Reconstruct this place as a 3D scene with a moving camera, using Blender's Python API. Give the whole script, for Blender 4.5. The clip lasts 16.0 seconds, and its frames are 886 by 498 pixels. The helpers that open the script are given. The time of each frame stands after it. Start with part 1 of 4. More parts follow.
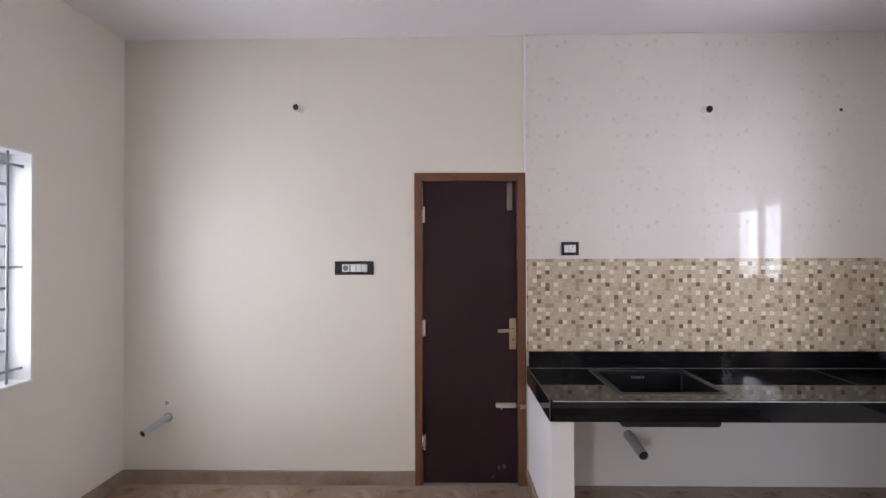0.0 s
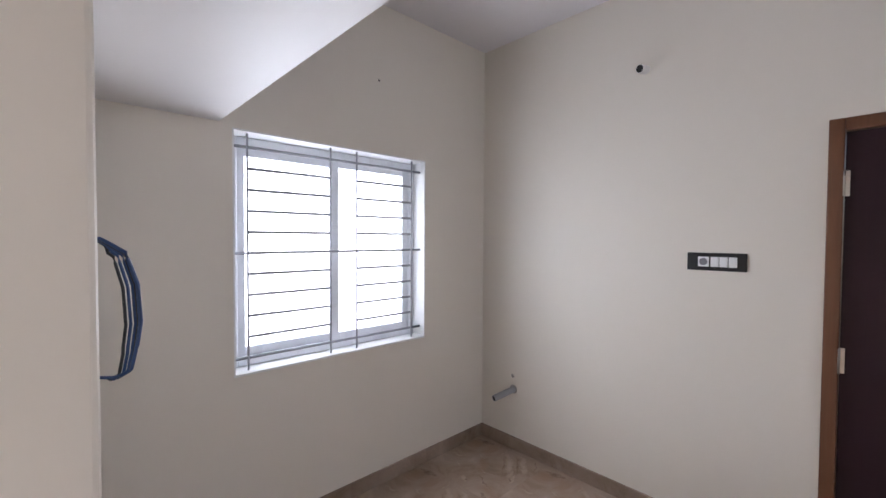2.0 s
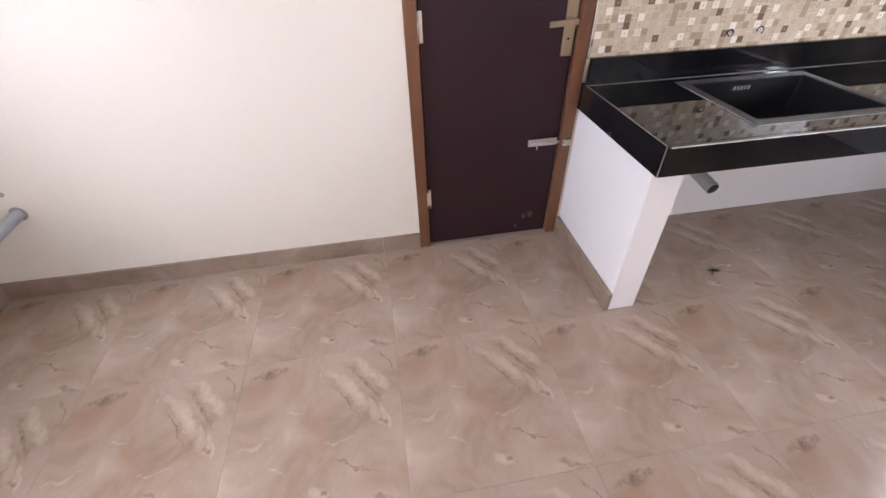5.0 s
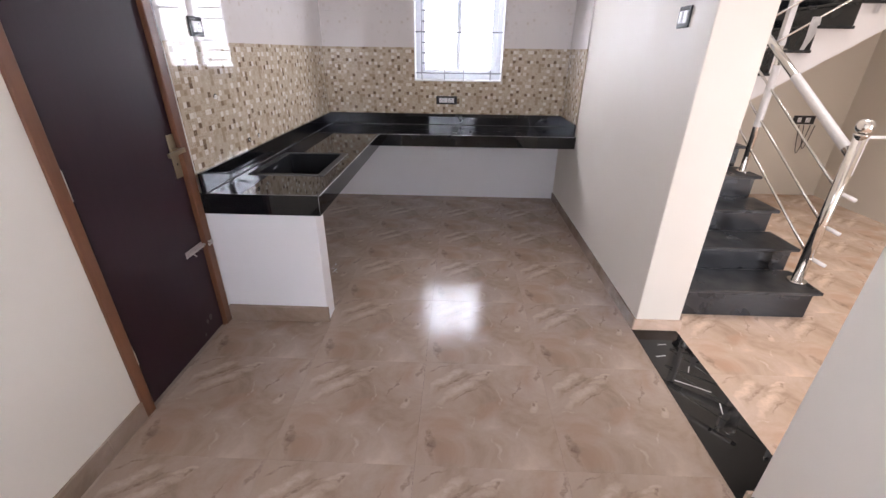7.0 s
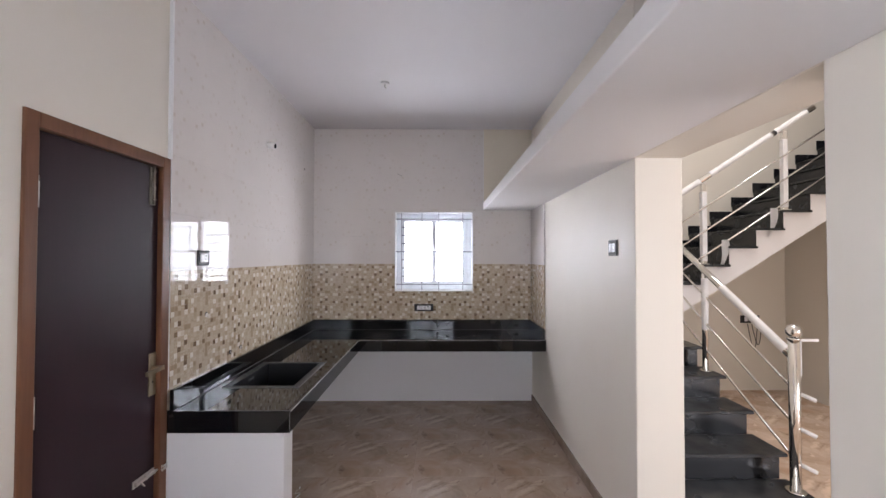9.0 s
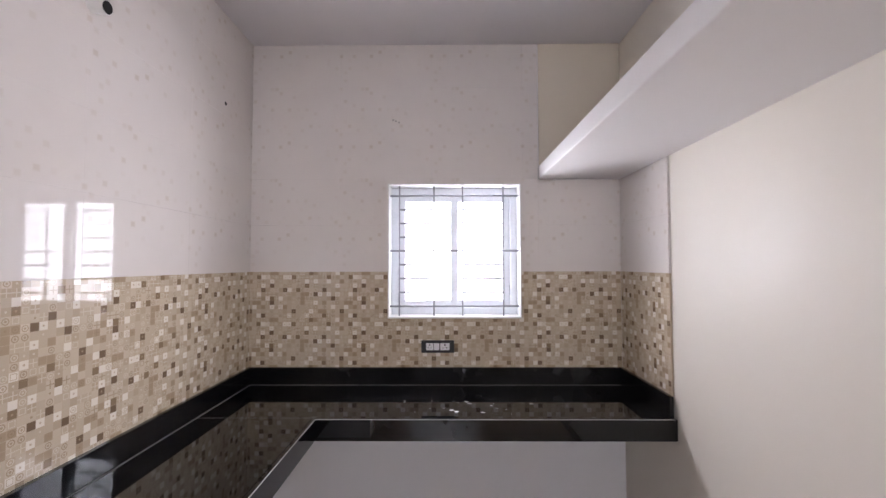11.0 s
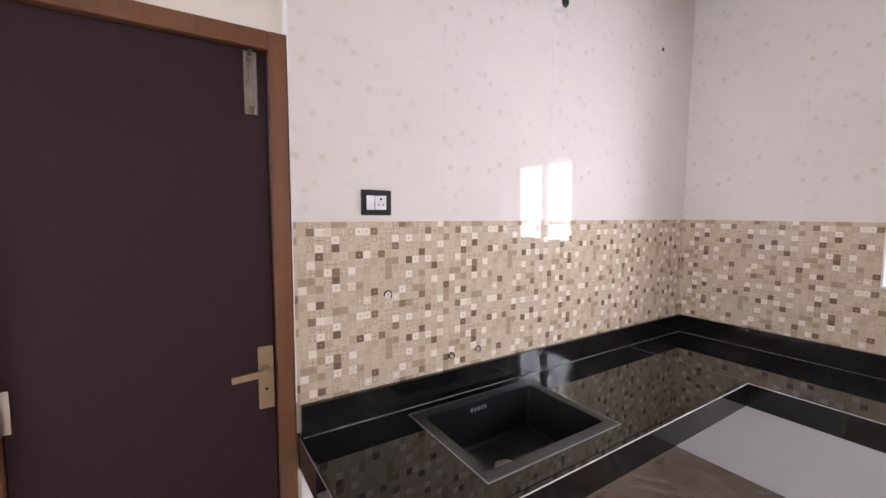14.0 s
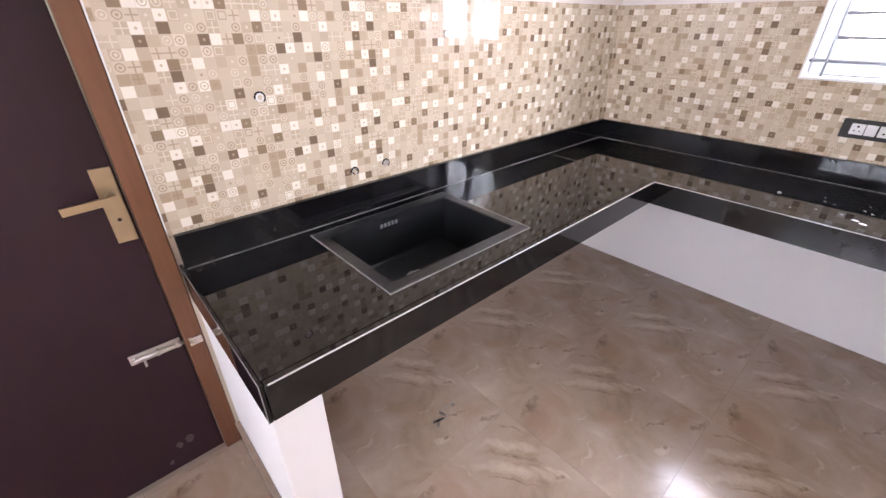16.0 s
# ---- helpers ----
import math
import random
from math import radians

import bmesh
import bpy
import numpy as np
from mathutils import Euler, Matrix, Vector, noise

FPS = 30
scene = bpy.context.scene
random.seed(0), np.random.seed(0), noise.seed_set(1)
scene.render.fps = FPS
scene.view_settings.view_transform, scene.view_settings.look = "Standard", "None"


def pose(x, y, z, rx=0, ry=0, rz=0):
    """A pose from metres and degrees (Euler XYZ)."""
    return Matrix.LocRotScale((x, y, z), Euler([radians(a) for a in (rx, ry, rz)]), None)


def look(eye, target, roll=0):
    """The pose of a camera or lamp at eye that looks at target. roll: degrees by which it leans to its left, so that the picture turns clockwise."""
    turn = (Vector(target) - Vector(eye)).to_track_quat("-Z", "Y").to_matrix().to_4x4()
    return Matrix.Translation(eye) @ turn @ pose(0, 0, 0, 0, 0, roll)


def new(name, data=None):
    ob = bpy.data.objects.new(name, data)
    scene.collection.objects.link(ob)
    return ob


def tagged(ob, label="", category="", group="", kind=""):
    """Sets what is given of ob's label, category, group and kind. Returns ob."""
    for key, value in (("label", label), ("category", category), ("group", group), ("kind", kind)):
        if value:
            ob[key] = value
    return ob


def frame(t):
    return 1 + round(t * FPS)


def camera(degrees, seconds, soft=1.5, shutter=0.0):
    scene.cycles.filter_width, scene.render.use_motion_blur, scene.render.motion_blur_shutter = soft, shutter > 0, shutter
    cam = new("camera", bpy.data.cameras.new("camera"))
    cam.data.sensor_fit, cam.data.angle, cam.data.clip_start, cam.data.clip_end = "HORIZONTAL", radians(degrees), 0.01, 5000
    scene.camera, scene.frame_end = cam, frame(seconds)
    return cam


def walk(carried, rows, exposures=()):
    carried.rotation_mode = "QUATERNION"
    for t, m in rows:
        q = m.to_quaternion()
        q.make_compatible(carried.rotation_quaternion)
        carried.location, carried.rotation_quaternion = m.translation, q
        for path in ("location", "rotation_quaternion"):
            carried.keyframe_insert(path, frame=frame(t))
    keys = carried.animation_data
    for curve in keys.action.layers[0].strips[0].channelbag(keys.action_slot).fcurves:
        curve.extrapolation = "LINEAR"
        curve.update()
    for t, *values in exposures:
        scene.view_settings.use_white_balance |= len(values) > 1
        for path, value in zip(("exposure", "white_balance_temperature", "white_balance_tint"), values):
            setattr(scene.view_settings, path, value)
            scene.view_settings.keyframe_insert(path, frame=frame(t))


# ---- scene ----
cam = camera(94.6, 16.0)
PATH = [
    (0, (2.766, 2.232, 1.562), (0.766, 2.2, 1.58), -0.2),
    (0.5, (2.441, 2.255, 1.59), (0.447, 2.1, 1.598), -0.1),
    (1, (2.422, 2.196, 1.577), (0.509, 1.613, 1.604), 0.0),
    (1.5, (2.454, 2.16, 1.569), (0.787, 1.055, 1.599), 0.2),
    (2, (2.47, 2.147, 1.576), (1.097, 0.694, 1.522), 0.3),
    (2.2, (2.447, 2.126, 1.568), (1.155, 0.606, 1.425), 0.4),
    (2.5, (2.416, 2.082, 1.53), (1.204, 0.542, 1.13), 0.46),
    (2.6, (2.406, 2.075, 1.516), (1.213, 0.544, 1.026), 0.38),
    (3, (2.384, 2.034, 1.452), (1.274, 0.588, 0.63), 0.05),
    (3.5, (2.389, 1.992, 1.418), (1.324, 0.73, 0.289), 0.42),
    (4, (2.329, 2.006, 1.407), (1.15, 0.96, 0.176), 0.4),
    (4.2, (2.273, 1.991, 1.396), (0.98, 1.094, 0.161), 0.1),
    (4.5, (2.071, 1.934, 1.379), (0.617, 1.352, 0.134), -0.8),
    (5, (1.702, 1.867, 1.394), (0.182, 2.089, 0.113), -1.9),
    (5.2, (1.572, 1.8, 1.4), (0.177, 2.419, 0.107), -1.1),
    (7.5, (1.355, 0.482, 1.557), (1.37, 2.366, 0.888), 0.2),
    (8, (1.357, 0.375, 1.618), (1.368, 2.361, 1.379), 0.3),
    (8.5, (1.374, 0.424, 1.602), (1.388, 2.424, 1.59), 0.3),
    (9, (1.406, 0.612, 1.592), (1.426, 2.611, 1.633), 0.1),
    (11.5, (1.282, 2.715, 1.563), (1.234, 4.713, 1.641), -0.3),
    (12, (1.319, 2.737, 1.576), (0.977, 4.706, 1.657), -0.2),
    (12.5, (1.333, 2.691, 1.58), (0.544, 4.527, 1.658), 0.0),
    (13, (1.39, 2.623, 1.591), (0.119, 4.167, 1.65), 0.2),
    (13.5, (1.401, 2.478, 1.567), (-0.161, 3.726, 1.584), 0.2),
    (14, (1.391, 2.438, 1.548), (-0.283, 3.519, 1.376), 0.3),
    (14.5, (1.363, 2.462, 1.468), (-0.289, 3.467, 0.96), 0.2),
    (15, (1.349, 2.469, 1.423), (-0.215, 3.427, 0.624), 0.2),
    (15.5, (1.352, 2.482, 1.424), (-0.118, 3.459, 0.483), -0.1),
    (16, (1.32, 2.633, 1.443), (0.024, 3.803, 0.468), -0.0),
]
EXPOSURES = [(0, 0.5, 6400, 10), (0.5, 0.55, 6400, 10), (1.5, 0.35, 6350, 10), (2.6, 0.03, 6200, 10), (3.5, 0.45, 6150, 12), (4.5, 0.95, 6250, 14), (5, 1.25, 6400, 14),
             (7.5, 0.47, 6450, 12), (9, 0.33, 6450, 10), (11.5, 0.52, 6700, 14), (12.5, 0.54, 6750, 14), (14, 1.02, 6650, 13), (14.5, 1.24, 6500, 14), (16, 1.65, 6450, 15)]
walk(cam, [(t, look(eye, target, roll)) for t, eye, target, roll in PATH], EXPOSURES)

# ---- daylight and added hall lamps ----
world = bpy.data.worlds.new("sky")
scene.world = world
world.use_nodes = True
sky = world.node_tree.nodes.new("ShaderNodeTexSky")
sky.sky_type, sky.sun_disc, sky.sun_elevation, sky.sun_rotation = "NISHITA", False, radians(50), radians(200)
world.node_tree.links.new(sky.outputs[0], world.node_tree.nodes["Background"].inputs[0])
world.node_tree.nodes["Background"].inputs[1].default_value = 0.12


def area_lamp(name, place, target, sx, sy, watts, colour):
    """The overcast sky's light in a window, or an added lamp in the hall."""
    lamp = bpy.data.lights.new(name, "AREA")
    lamp.shape, lamp.size, lamp.size_y, lamp.energy, lamp.color = "RECTANGLE", sx, sy, watts, colour
    ob = new(name, lamp)
    ob.matrix_world = look(place, target)
    return ob


area_lamp("sky_light_dining", (1.232, -0.34, 1.49), (1.232, 1, 1.49), 1.9, 1.9, 66, (0.90, 0.91, 1.0))
area_lamp("sky_light_kitchen", (1.35, 5.53, 1.70), (1.35, 4, 1.45), 1.5, 1.4, 68, (0.90, 0.91, 1.0))
# Added to brighten hall and kitchen floor through an invented, unseen opening.
area_lamp("added_light_hall", (5.75, -0.5, 1.12), (3, -0.5, 1.05), 1.9, 2.15, 118, (0.94, 0.93, 1.0))
# Added fill lamp below the closed stairwell ceiling, which has no skylight.
area_lamp("added_light_stairwell", (4.1, 3.4, 5.35), (4.1, 3.4, 0), 1.6, 1.6, 60, (1.0, 0.97, 0.97))


# ---- materials ----
class Nodes:
    """Short hand for one node material."""

    def __init__(self, name, rough=0.5, metal=0.0, colour=(0.5, 0.5, 0.5)):
        self.mat = bpy.data.materials.new(name)
        self.mat.use_nodes = True
        self.tree = self.mat.node_tree
        self.bsdf = self.tree.nodes["Principled BSDF"]
        self.bsdf.inputs["Roughness"].default_value = rough
        self.bsdf.inputs["Metallic"].default_value = metal
        self.bsdf.inputs["Base Color"].default_value = (*colour, 1)

    def put(self, value, socket):
        if isinstance(value, (int, float)):
            socket.default_value = value
        elif isinstance(value, tuple):
            socket.default_value = (*value, 1) if len(value) == 3 and socket.type == "RGBA" else value
        else:
            self.tree.links.new(value, socket)

    def math(self, op, a, b=0.0, c=0.0):
        n = self.tree.nodes.new("ShaderNodeMath")
        n.operation = op
        for v, s in zip((a, b, c), n.inputs):
            self.put(v, s)
        return n.outputs[0]

    def where(self, local=False):
        if local:
            return self.tree.nodes.new("ShaderNodeTexCoord").outputs["Object"]
        return self.tree.nodes.new("ShaderNodeNewGeometry").outputs["Position"]

    def scaled(self, v, s, offset=(0, 0, 0), turn=(0, 0, 0)):
        n = self.tree.nodes.new("ShaderNodeMapping")
        self.put(v, n.inputs[0])
        n.inputs["Scale"].default_value, n.inputs["Location"].default_value = s, offset
        n.inputs["Rotation"].default_value = turn
        return n.outputs[0]

    def noise(self, v, scale, detail=3.0, rough=0.5, warp=0.0):
        n = self.tree.nodes.new("ShaderNodeTexNoise")
        self.put(v, n.inputs["Vector"])
        for key, value in (("Scale", scale), ("Detail", detail), ("Roughness", rough), ("Distortion", warp)):
            n.inputs[key].default_value = value
        return n.outputs["Fac"]

    def ramp(self, fac, stops, step=False):
        n = self.tree.nodes.new("ShaderNodeValToRGB")
        n.color_ramp.interpolation = "CONSTANT" if step else "LINEAR"
        while len(n.color_ramp.elements) < len(stops):
            n.color_ramp.elements.new(0.5)
        for e, (p, c) in zip(n.color_ramp.elements, stops):
            e.position, e.color = p, ((c, c, c, 1) if isinstance(c, (int, float)) else (*c, 1))
        self.put(fac, n.inputs[0])
        return n.outputs[0]

    def mix(self, fac, a, b, how="MIX"):
        n = self.tree.nodes.new("ShaderNodeMix")
        n.data_type, n.blend_type = "RGBA", how
        self.put(fac, n.inputs[0]), self.put(a, n.inputs[6]), self.put(b, n.inputs[7])
        return n.outputs[2]

    def colour(self, c):
        self.put(c, self.bsdf.inputs["Base Color"])
        return self

    def rough(self, r):
        self.put(r, self.bsdf.inputs["Roughness"])
        return self

    def bump(self, height, strength, distance=0.002):
        n = self.tree.nodes.new("ShaderNodeBump")
        n.inputs["Strength"].default_value, n.inputs["Distance"].default_value = strength, distance
        self.put(height, n.inputs["Height"])
        self.tree.links.new(n.outputs[0], self.bsdf.inputs["Normal"])
        return self


def paint(name, base, rough=0.45):
    """Rolled wall paint: faint cloudy unevenness, roller grain."""
    m = Nodes(name, rough)
    p = m.where()
    broad = m.noise(p, 1.3, 3)
    fine = m.noise(p, 140, 2)
    dark = tuple(c * 0.95 for c in base)
    m.colour(m.mix(broad, dark, base))
    m.rough(m.ramp(m.noise(p, 4, 3), [(0.3, rough - 0.05), (0.7, rough + 0.08)]))
    return m.bump(m.mix(0.5, fine, m.noise(p, 9, 2)), 0.12).mat


CREAM = paint("cream_wall_paint", (0.75, 0.70, 0.625), 0.52)
WHITE = paint("white_wall_paint", (0.77, 0.75, 0.755), 0.5)
CEILING = paint("white_ceiling_paint", (0.75, 0.725, 0.74), 0.6)
REVEAL = paint("white_reveal_paint", (0.80, 0.80, 0.80), 0.5)
YELLOW = paint("warm_cream_paint", (0.76, 0.685, 0.57), 0.5)


CELL_U, CELL_V = 0.6 / 21, 0.305 / 11   # printed squares of one wall tile
U0, V0 = 2.7306, 1.518 + 0.24 * CELL_V


def mosaic_tile():
    """Glazed tile printed with small beige, white and brown squares, many with a ring, dot or square motif."""
    m = Nodes("printed_mosaic_tile", 0.06)
    uv = m.tree.nodes.new("ShaderNodeUVMap")
    uv.uv_map = "UVMap"
    sep = m.tree.nodes.new("ShaderNodeSeparateXYZ")
    m.put(uv.outputs[0], sep.inputs[0])

    def attribute(name):
        n = m.tree.nodes.new("ShaderNodeAttribute")
        n.attribute_name = name
        return n.outputs["Fac"]
    shade, kind = attribute("print"), attribute("motif")
    fill = m.ramp(shade, [(0, (0.50, 0.405, 0.295)), (0.2, (0.55, 0.46, 0.35)), (0.46, (0.60, 0.51, 0.395)),
                          (0.68, (0.42, 0.325, 0.225)), (0.80, (0.80, 0.75, 0.67)), (0.885, (0.27, 0.195, 0.125)),
                          (0.937, (0.20, 0.14, 0.092)), (0.972, (0.68, 0.59, 0.48))], True)
    line = m.ramp(shade, [(0, (0.69, 0.61, 0.49)), (0.40, (0.36, 0.27, 0.18)), (0.70, (0.60, 0.50, 0.38)), (0.80, (0.50, 0.40, 0.28)), (0.885, (0.42, 0.32, 0.22))], True)
    fu, fv = m.math("SUBTRACT", m.math("FRACT", sep.outputs[0]), 0.5), m.math("SUBTRACT", m.math("FRACT", sep.outputs[1]), 0.5)
    au, av = m.math("ABSOLUTE", fu), m.math("ABSOLUTE", fv)
    r = m.math("SQRT", m.math("ADD", m.math("MULTIPLY", fu, fu), m.math("MULTIPLY", fv, fv)))
    box = m.math("MAXIMUM", au, av)
    ring = m.math("COMPARE", r, 0.33, 0.055)
    dot = m.math("LESS_THAN", r, 0.13)
    square = m.math("COMPARE", box, 0.32, 0.045)
    cross = m.math("LESS_THAN", m.math("MINIMUM", au, av), 0.06)
    motif = m.math("ADD", m.math("MULTIPLY", m.math("MAXIMUM", ring, dot), m.math("LESS_THAN", kind, 0.22)),
                   m.math("ADD", m.math("MULTIPLY", dot, m.math("COMPARE", kind, 0.27, 0.049)),
                          m.math("ADD", m.math("MULTIPLY", square, m.math("COMPARE", kind, 0.40, 0.07)),
                                 m.math("MULTIPLY", cross, m.math("COMPARE", kind, 0.52, 0.049)))))
    grain = m.noise(m.where(), 260, 3)
    body = m.mix(m.math("MINIMUM", motif, 0.8), fill, line)
    body = m.mix(m.math("MULTIPLY", grain, 0.25), body, m.mix(1.0, body, (0.6, 0.55, 0.5), "MULTIPLY"))
    joint = m.math("GREATER_THAN", box, 0.465)
    m.colour(m.mix(m.math("MULTIPLY", joint, 0.5), body, (0.56, 0.46, 0.35)))
    m.rough(m.ramp(m.noise(m.where(), 3, 3), [(0.35, 0.008), (0.75, 0.03)]))
    m.bsdf.inputs["Specular IOR Level"].default_value = 0.4
    return m.bump(m.noise(m.where(), 2.2, 2), 0.012, 0.004).mat


def pale_tile():
    """Glazed off-white tile with faint scattered beige squares that repeat from tile to tile."""
    m = Nodes("pale_glazed_tile", 0.07)
    sep = m.tree.nodes.new("ShaderNodeSeparateXYZ")
    m.put(m.where(), sep.inputs[0])
    u = m.math("DIVIDE", m.math("SUBTRACT", m.math("ADD", sep.outputs[0], sep.outputs[1]), U0), CELL_U)
    v = m.math("DIVIDE", m.math("SUBTRACT", sep.outputs[2], V0), CELL_V)
    cell = m.tree.nodes.new("ShaderNodeCombineXYZ")
    m.put(m.math("FLOORED_MODULO", m.math("FLOOR", u), 21.0), cell.inputs[0])
    m.put(m.math("FLOORED_MODULO", m.math("FLOOR", v), 22.0), cell.inputs[1])
    dice = m.tree.nodes.new("ShaderNodeTexWhiteNoise")
    m.put(cell.outputs[0], dice.inputs[0])
    fu, fv = m.math("SUBTRACT", m.math("FRACT", u), 0.5), m.math("SUBTRACT", m.math("FRACT", v), 0.5)
    box = m.math("MAXIMUM", m.math("ABSOLUTE", fu), m.math("ABSOLUTE", fv))
    soft = m.ramp(box, [(0.25, 1.0), (0.5, 0.0)])
    some = m.ramp(dice.outputs[0], [(0, 0.0), (0.88, 0.09), (0.94, 0.18), (0.97, 0.30), (0.99, 0.42)], True)
    base = m.mix(m.noise(m.where(), 5, 3), (0.70, 0.655, 0.63), (0.75, 0.705, 0.68))
    m.colour(m.mix(m.math("MULTIPLY", soft, some), base, (0.52, 0.43, 0.34)))
    m.rough(m.ramp(m.noise(m.where(), 2.5, 3), [(0.35, 0.008), (0.75, 0.03)]))
    m.bsdf.inputs["Specular IOR Level"].default_value = 0.4
    return m.bump(m.noise(m.where(), 2.0, 2), 0.012, 0.004).mat


def floor_tile_stone(name, tint=1.0):
    """Polished brown stone-look tile: cloudy ground, a pair of pale feathered bands, brown ridges and thin streaks."""
    m = Nodes(name, 0.15)
    p = m.where(True)
    warp = m.tree.nodes.new("ShaderNodeTexNoise")
    warp.inputs["Scale"].default_value, warp.inputs["Detail"].default_value = 13.0, 7
    m.put(p, warp.inputs["Vector"])
    warped = m.mix(0.085, p, warp.outputs["Color"], "ADD")
    cloud = m.noise(p, 3.6, 7, 0.6, 0.6)
    ground = m.ramp(cloud, [(0.30, (0.20, 0.138, 0.096)), (0.45, (0.30, 0.222, 0.165)), (0.56, (0.335, 0.257, 0.205)), (0.72, (0.43, 0.33, 0.258))])
    sep = m.tree.nodes.new("ShaderNodeSeparateXYZ")
    m.put(warped, sep.inputs[0])
    px, py = m.math("SUBTRACT", sep.outputs[0], 0.0425), m.math("SUBTRACT", sep.outputs[1], 0.0425)

    def stroke(cx, cy, turn, length, width, bend):
        """A curved brush stroke on the tile, 1 along its middle and 0 outside."""
        ca, sa = math.cos(radians(turn)), math.sin(radians(turn))
        dx, dy = m.math("SUBTRACT", px, cx), m.math("SUBTRACT", py, cy)
        a = m.math("ADD", m.math("MULTIPLY", dx, ca), m.math("MULTIPLY", dy, sa))
        b = m.math("SUBTRACT", m.math("MULTIPLY", dy, ca), m.math("MULTIPLY", dx, sa))
        b = m.math("SUBTRACT", b, m.math("MULTIPLY", m.math("MULTIPLY", a, a), bend))
        a, b = m.math("DIVIDE", a, length), m.math("DIVIDE", b, width)
        d = m.math("ADD", m.math("MULTIPLY", a, a), m.math("MULTIPLY", b, b))
        return m.ramp(d, [(0.0, 1.0), (0.5, 0.6), (1.0, 0.0)])

    def strokes(*specs):
        out = None
        for spec in specs:
            one = stroke(*spec)
            out = one if out is None else m.math("MAXIMUM", out, one)
        return out
    streak = m.noise(m.scaled(warped, (6, 46, 1), (0.4, 0.2, 0), (0, 0, radians(-40))), 1.0, 6, 0.7, 0.8)
    crumb = m.noise(p, 38, 5, 0.7, 1.2)
    red = strokes((0.10, 0.20, 30, 0.13, 0.10, 0), (0.14, 0.07, 10, 0.10, 0.07, 0), (0.52, 0.50, 70, 0.12, 0.06, 0), (0.33, 0.30, 40, 0.10, 0.05, 0))
    c = m.mix(m.math("MULTIPLY", red, m.ramp(cloud, [(0.35, 0.55), (0.65, 0.1)])), ground, (0.29, 0.175, 0.115))
    pale = strokes((0.19, 0.435, 38, 0.175, 0.028, -0.9), (0.115, 0.500, 42, 0.135, 0.026, -1.6), (0.53, 0.315, 62, 0.055, 0.020, 2.0), (0.30, 0.53, 15, 0.05, 0.014, 1.0))
    c = m.mix(m.math("MULTIPLY", m.math("MULTIPLY", pale, m.mix(0.5, m.ramp(streak, [(0.32, 0.1), (0.58, 1.0)]), m.ramp(crumb, [(0.35, 0.2), (0.6, 1.0)]))), 0.56), c, (0.55, 0.44, 0.355))
    thin = strokes((0.34, 0.09, 100, 0.075, 0.009, 2.0), (0.368, 0.377, 88, 0.06, 0.007, -2.0), (0.44, 0.18, 60, 0.04, 0.006, 2.0), (0.24, 0.22, 75, 0.05, 0.006, -2.0),
                   (0.08, 0.30, 20, 0.05, 0.007, 3.0))
    c = m.mix(m.math("MULTIPLY", m.math("MULTIPLY", thin, m.ramp(crumb, [(0.40, 0.0), (0.62, 1.0)])), 0.36), c, (0.56, 0.48, 0.42))
    dark = strokes((0.155, 0.475, 40, 0.13, 0.011, -1.2), (0.315, 0.517, 60, 0.022, 0.009, 0), (0.535, 0.34, 60, 0.035, 0.010, 0), (0.05, 0.11, 100, 0.085, 0.022, 0),
                   (0.463, 0.435, 72, 0.09, 0.005, 0), (0.585, 0.53, 80, 0.07, 0.011, 0), (0.225, 0.405, 36, 0.12, 0.005, -0.8), (0.075, 0.56, 40, 0.07, 0.006, 0))
    c = m.mix(m.math("MULTIPLY", m.math("MULTIPLY", dark, m.ramp(crumb, [(0.38, 1.0), (0.62, 0.1)])), 0.85), c, (0.135, 0.085, 0.058))
    c = m.mix(m.math("MULTIPLY", m.noise(p, 90, 4, 0.7), 0.2), c, (0.18, 0.13, 0.10))
    info = m.tree.nodes.new("ShaderNodeObjectInfo")
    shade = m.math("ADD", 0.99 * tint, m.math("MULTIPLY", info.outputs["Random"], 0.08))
    vary = m.tree.nodes.new("ShaderNodeVectorMath")
    vary.operation = "SCALE"
    m.put(c, vary.inputs[0]), m.put(shade, vary.inputs["Scale"])
    m.colour(vary.outputs[0])
    m.rough(m.ramp(m.noise(m.where(), 2.0, 4), [(0.3, 0.11), (0.7, 0.2)]))
    return m.bump(m.noise(p, 30, 4), 0.05, 0.001).mat


MOSAIC, PALE = mosaic_tile(), pale_tile()
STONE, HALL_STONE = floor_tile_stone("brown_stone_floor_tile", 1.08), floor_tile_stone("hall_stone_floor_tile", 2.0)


def simple(name, base, rough, metal=0.0, spread=0.12, scale=25.0, bump=0.05):
    m = Nodes(name, rough, metal)
    p = m.where()
    lo = tuple(c * (1 - spread) for c in base)
    hi = tuple(min(1, c * (1 + spread)) for c in base)
    m.colour(m.mix(m.noise(p, scale, 4, 0.6), lo, hi))
    m.rough(m.ramp(m.noise(p, scale * 0.3, 3), [(0.3, max(0.02, rough * 0.8)), (0.7, min(1, rough * 1.25))]))
    return m.bump(m.noise(p, scale * 5, 3), bump, 0.001).mat


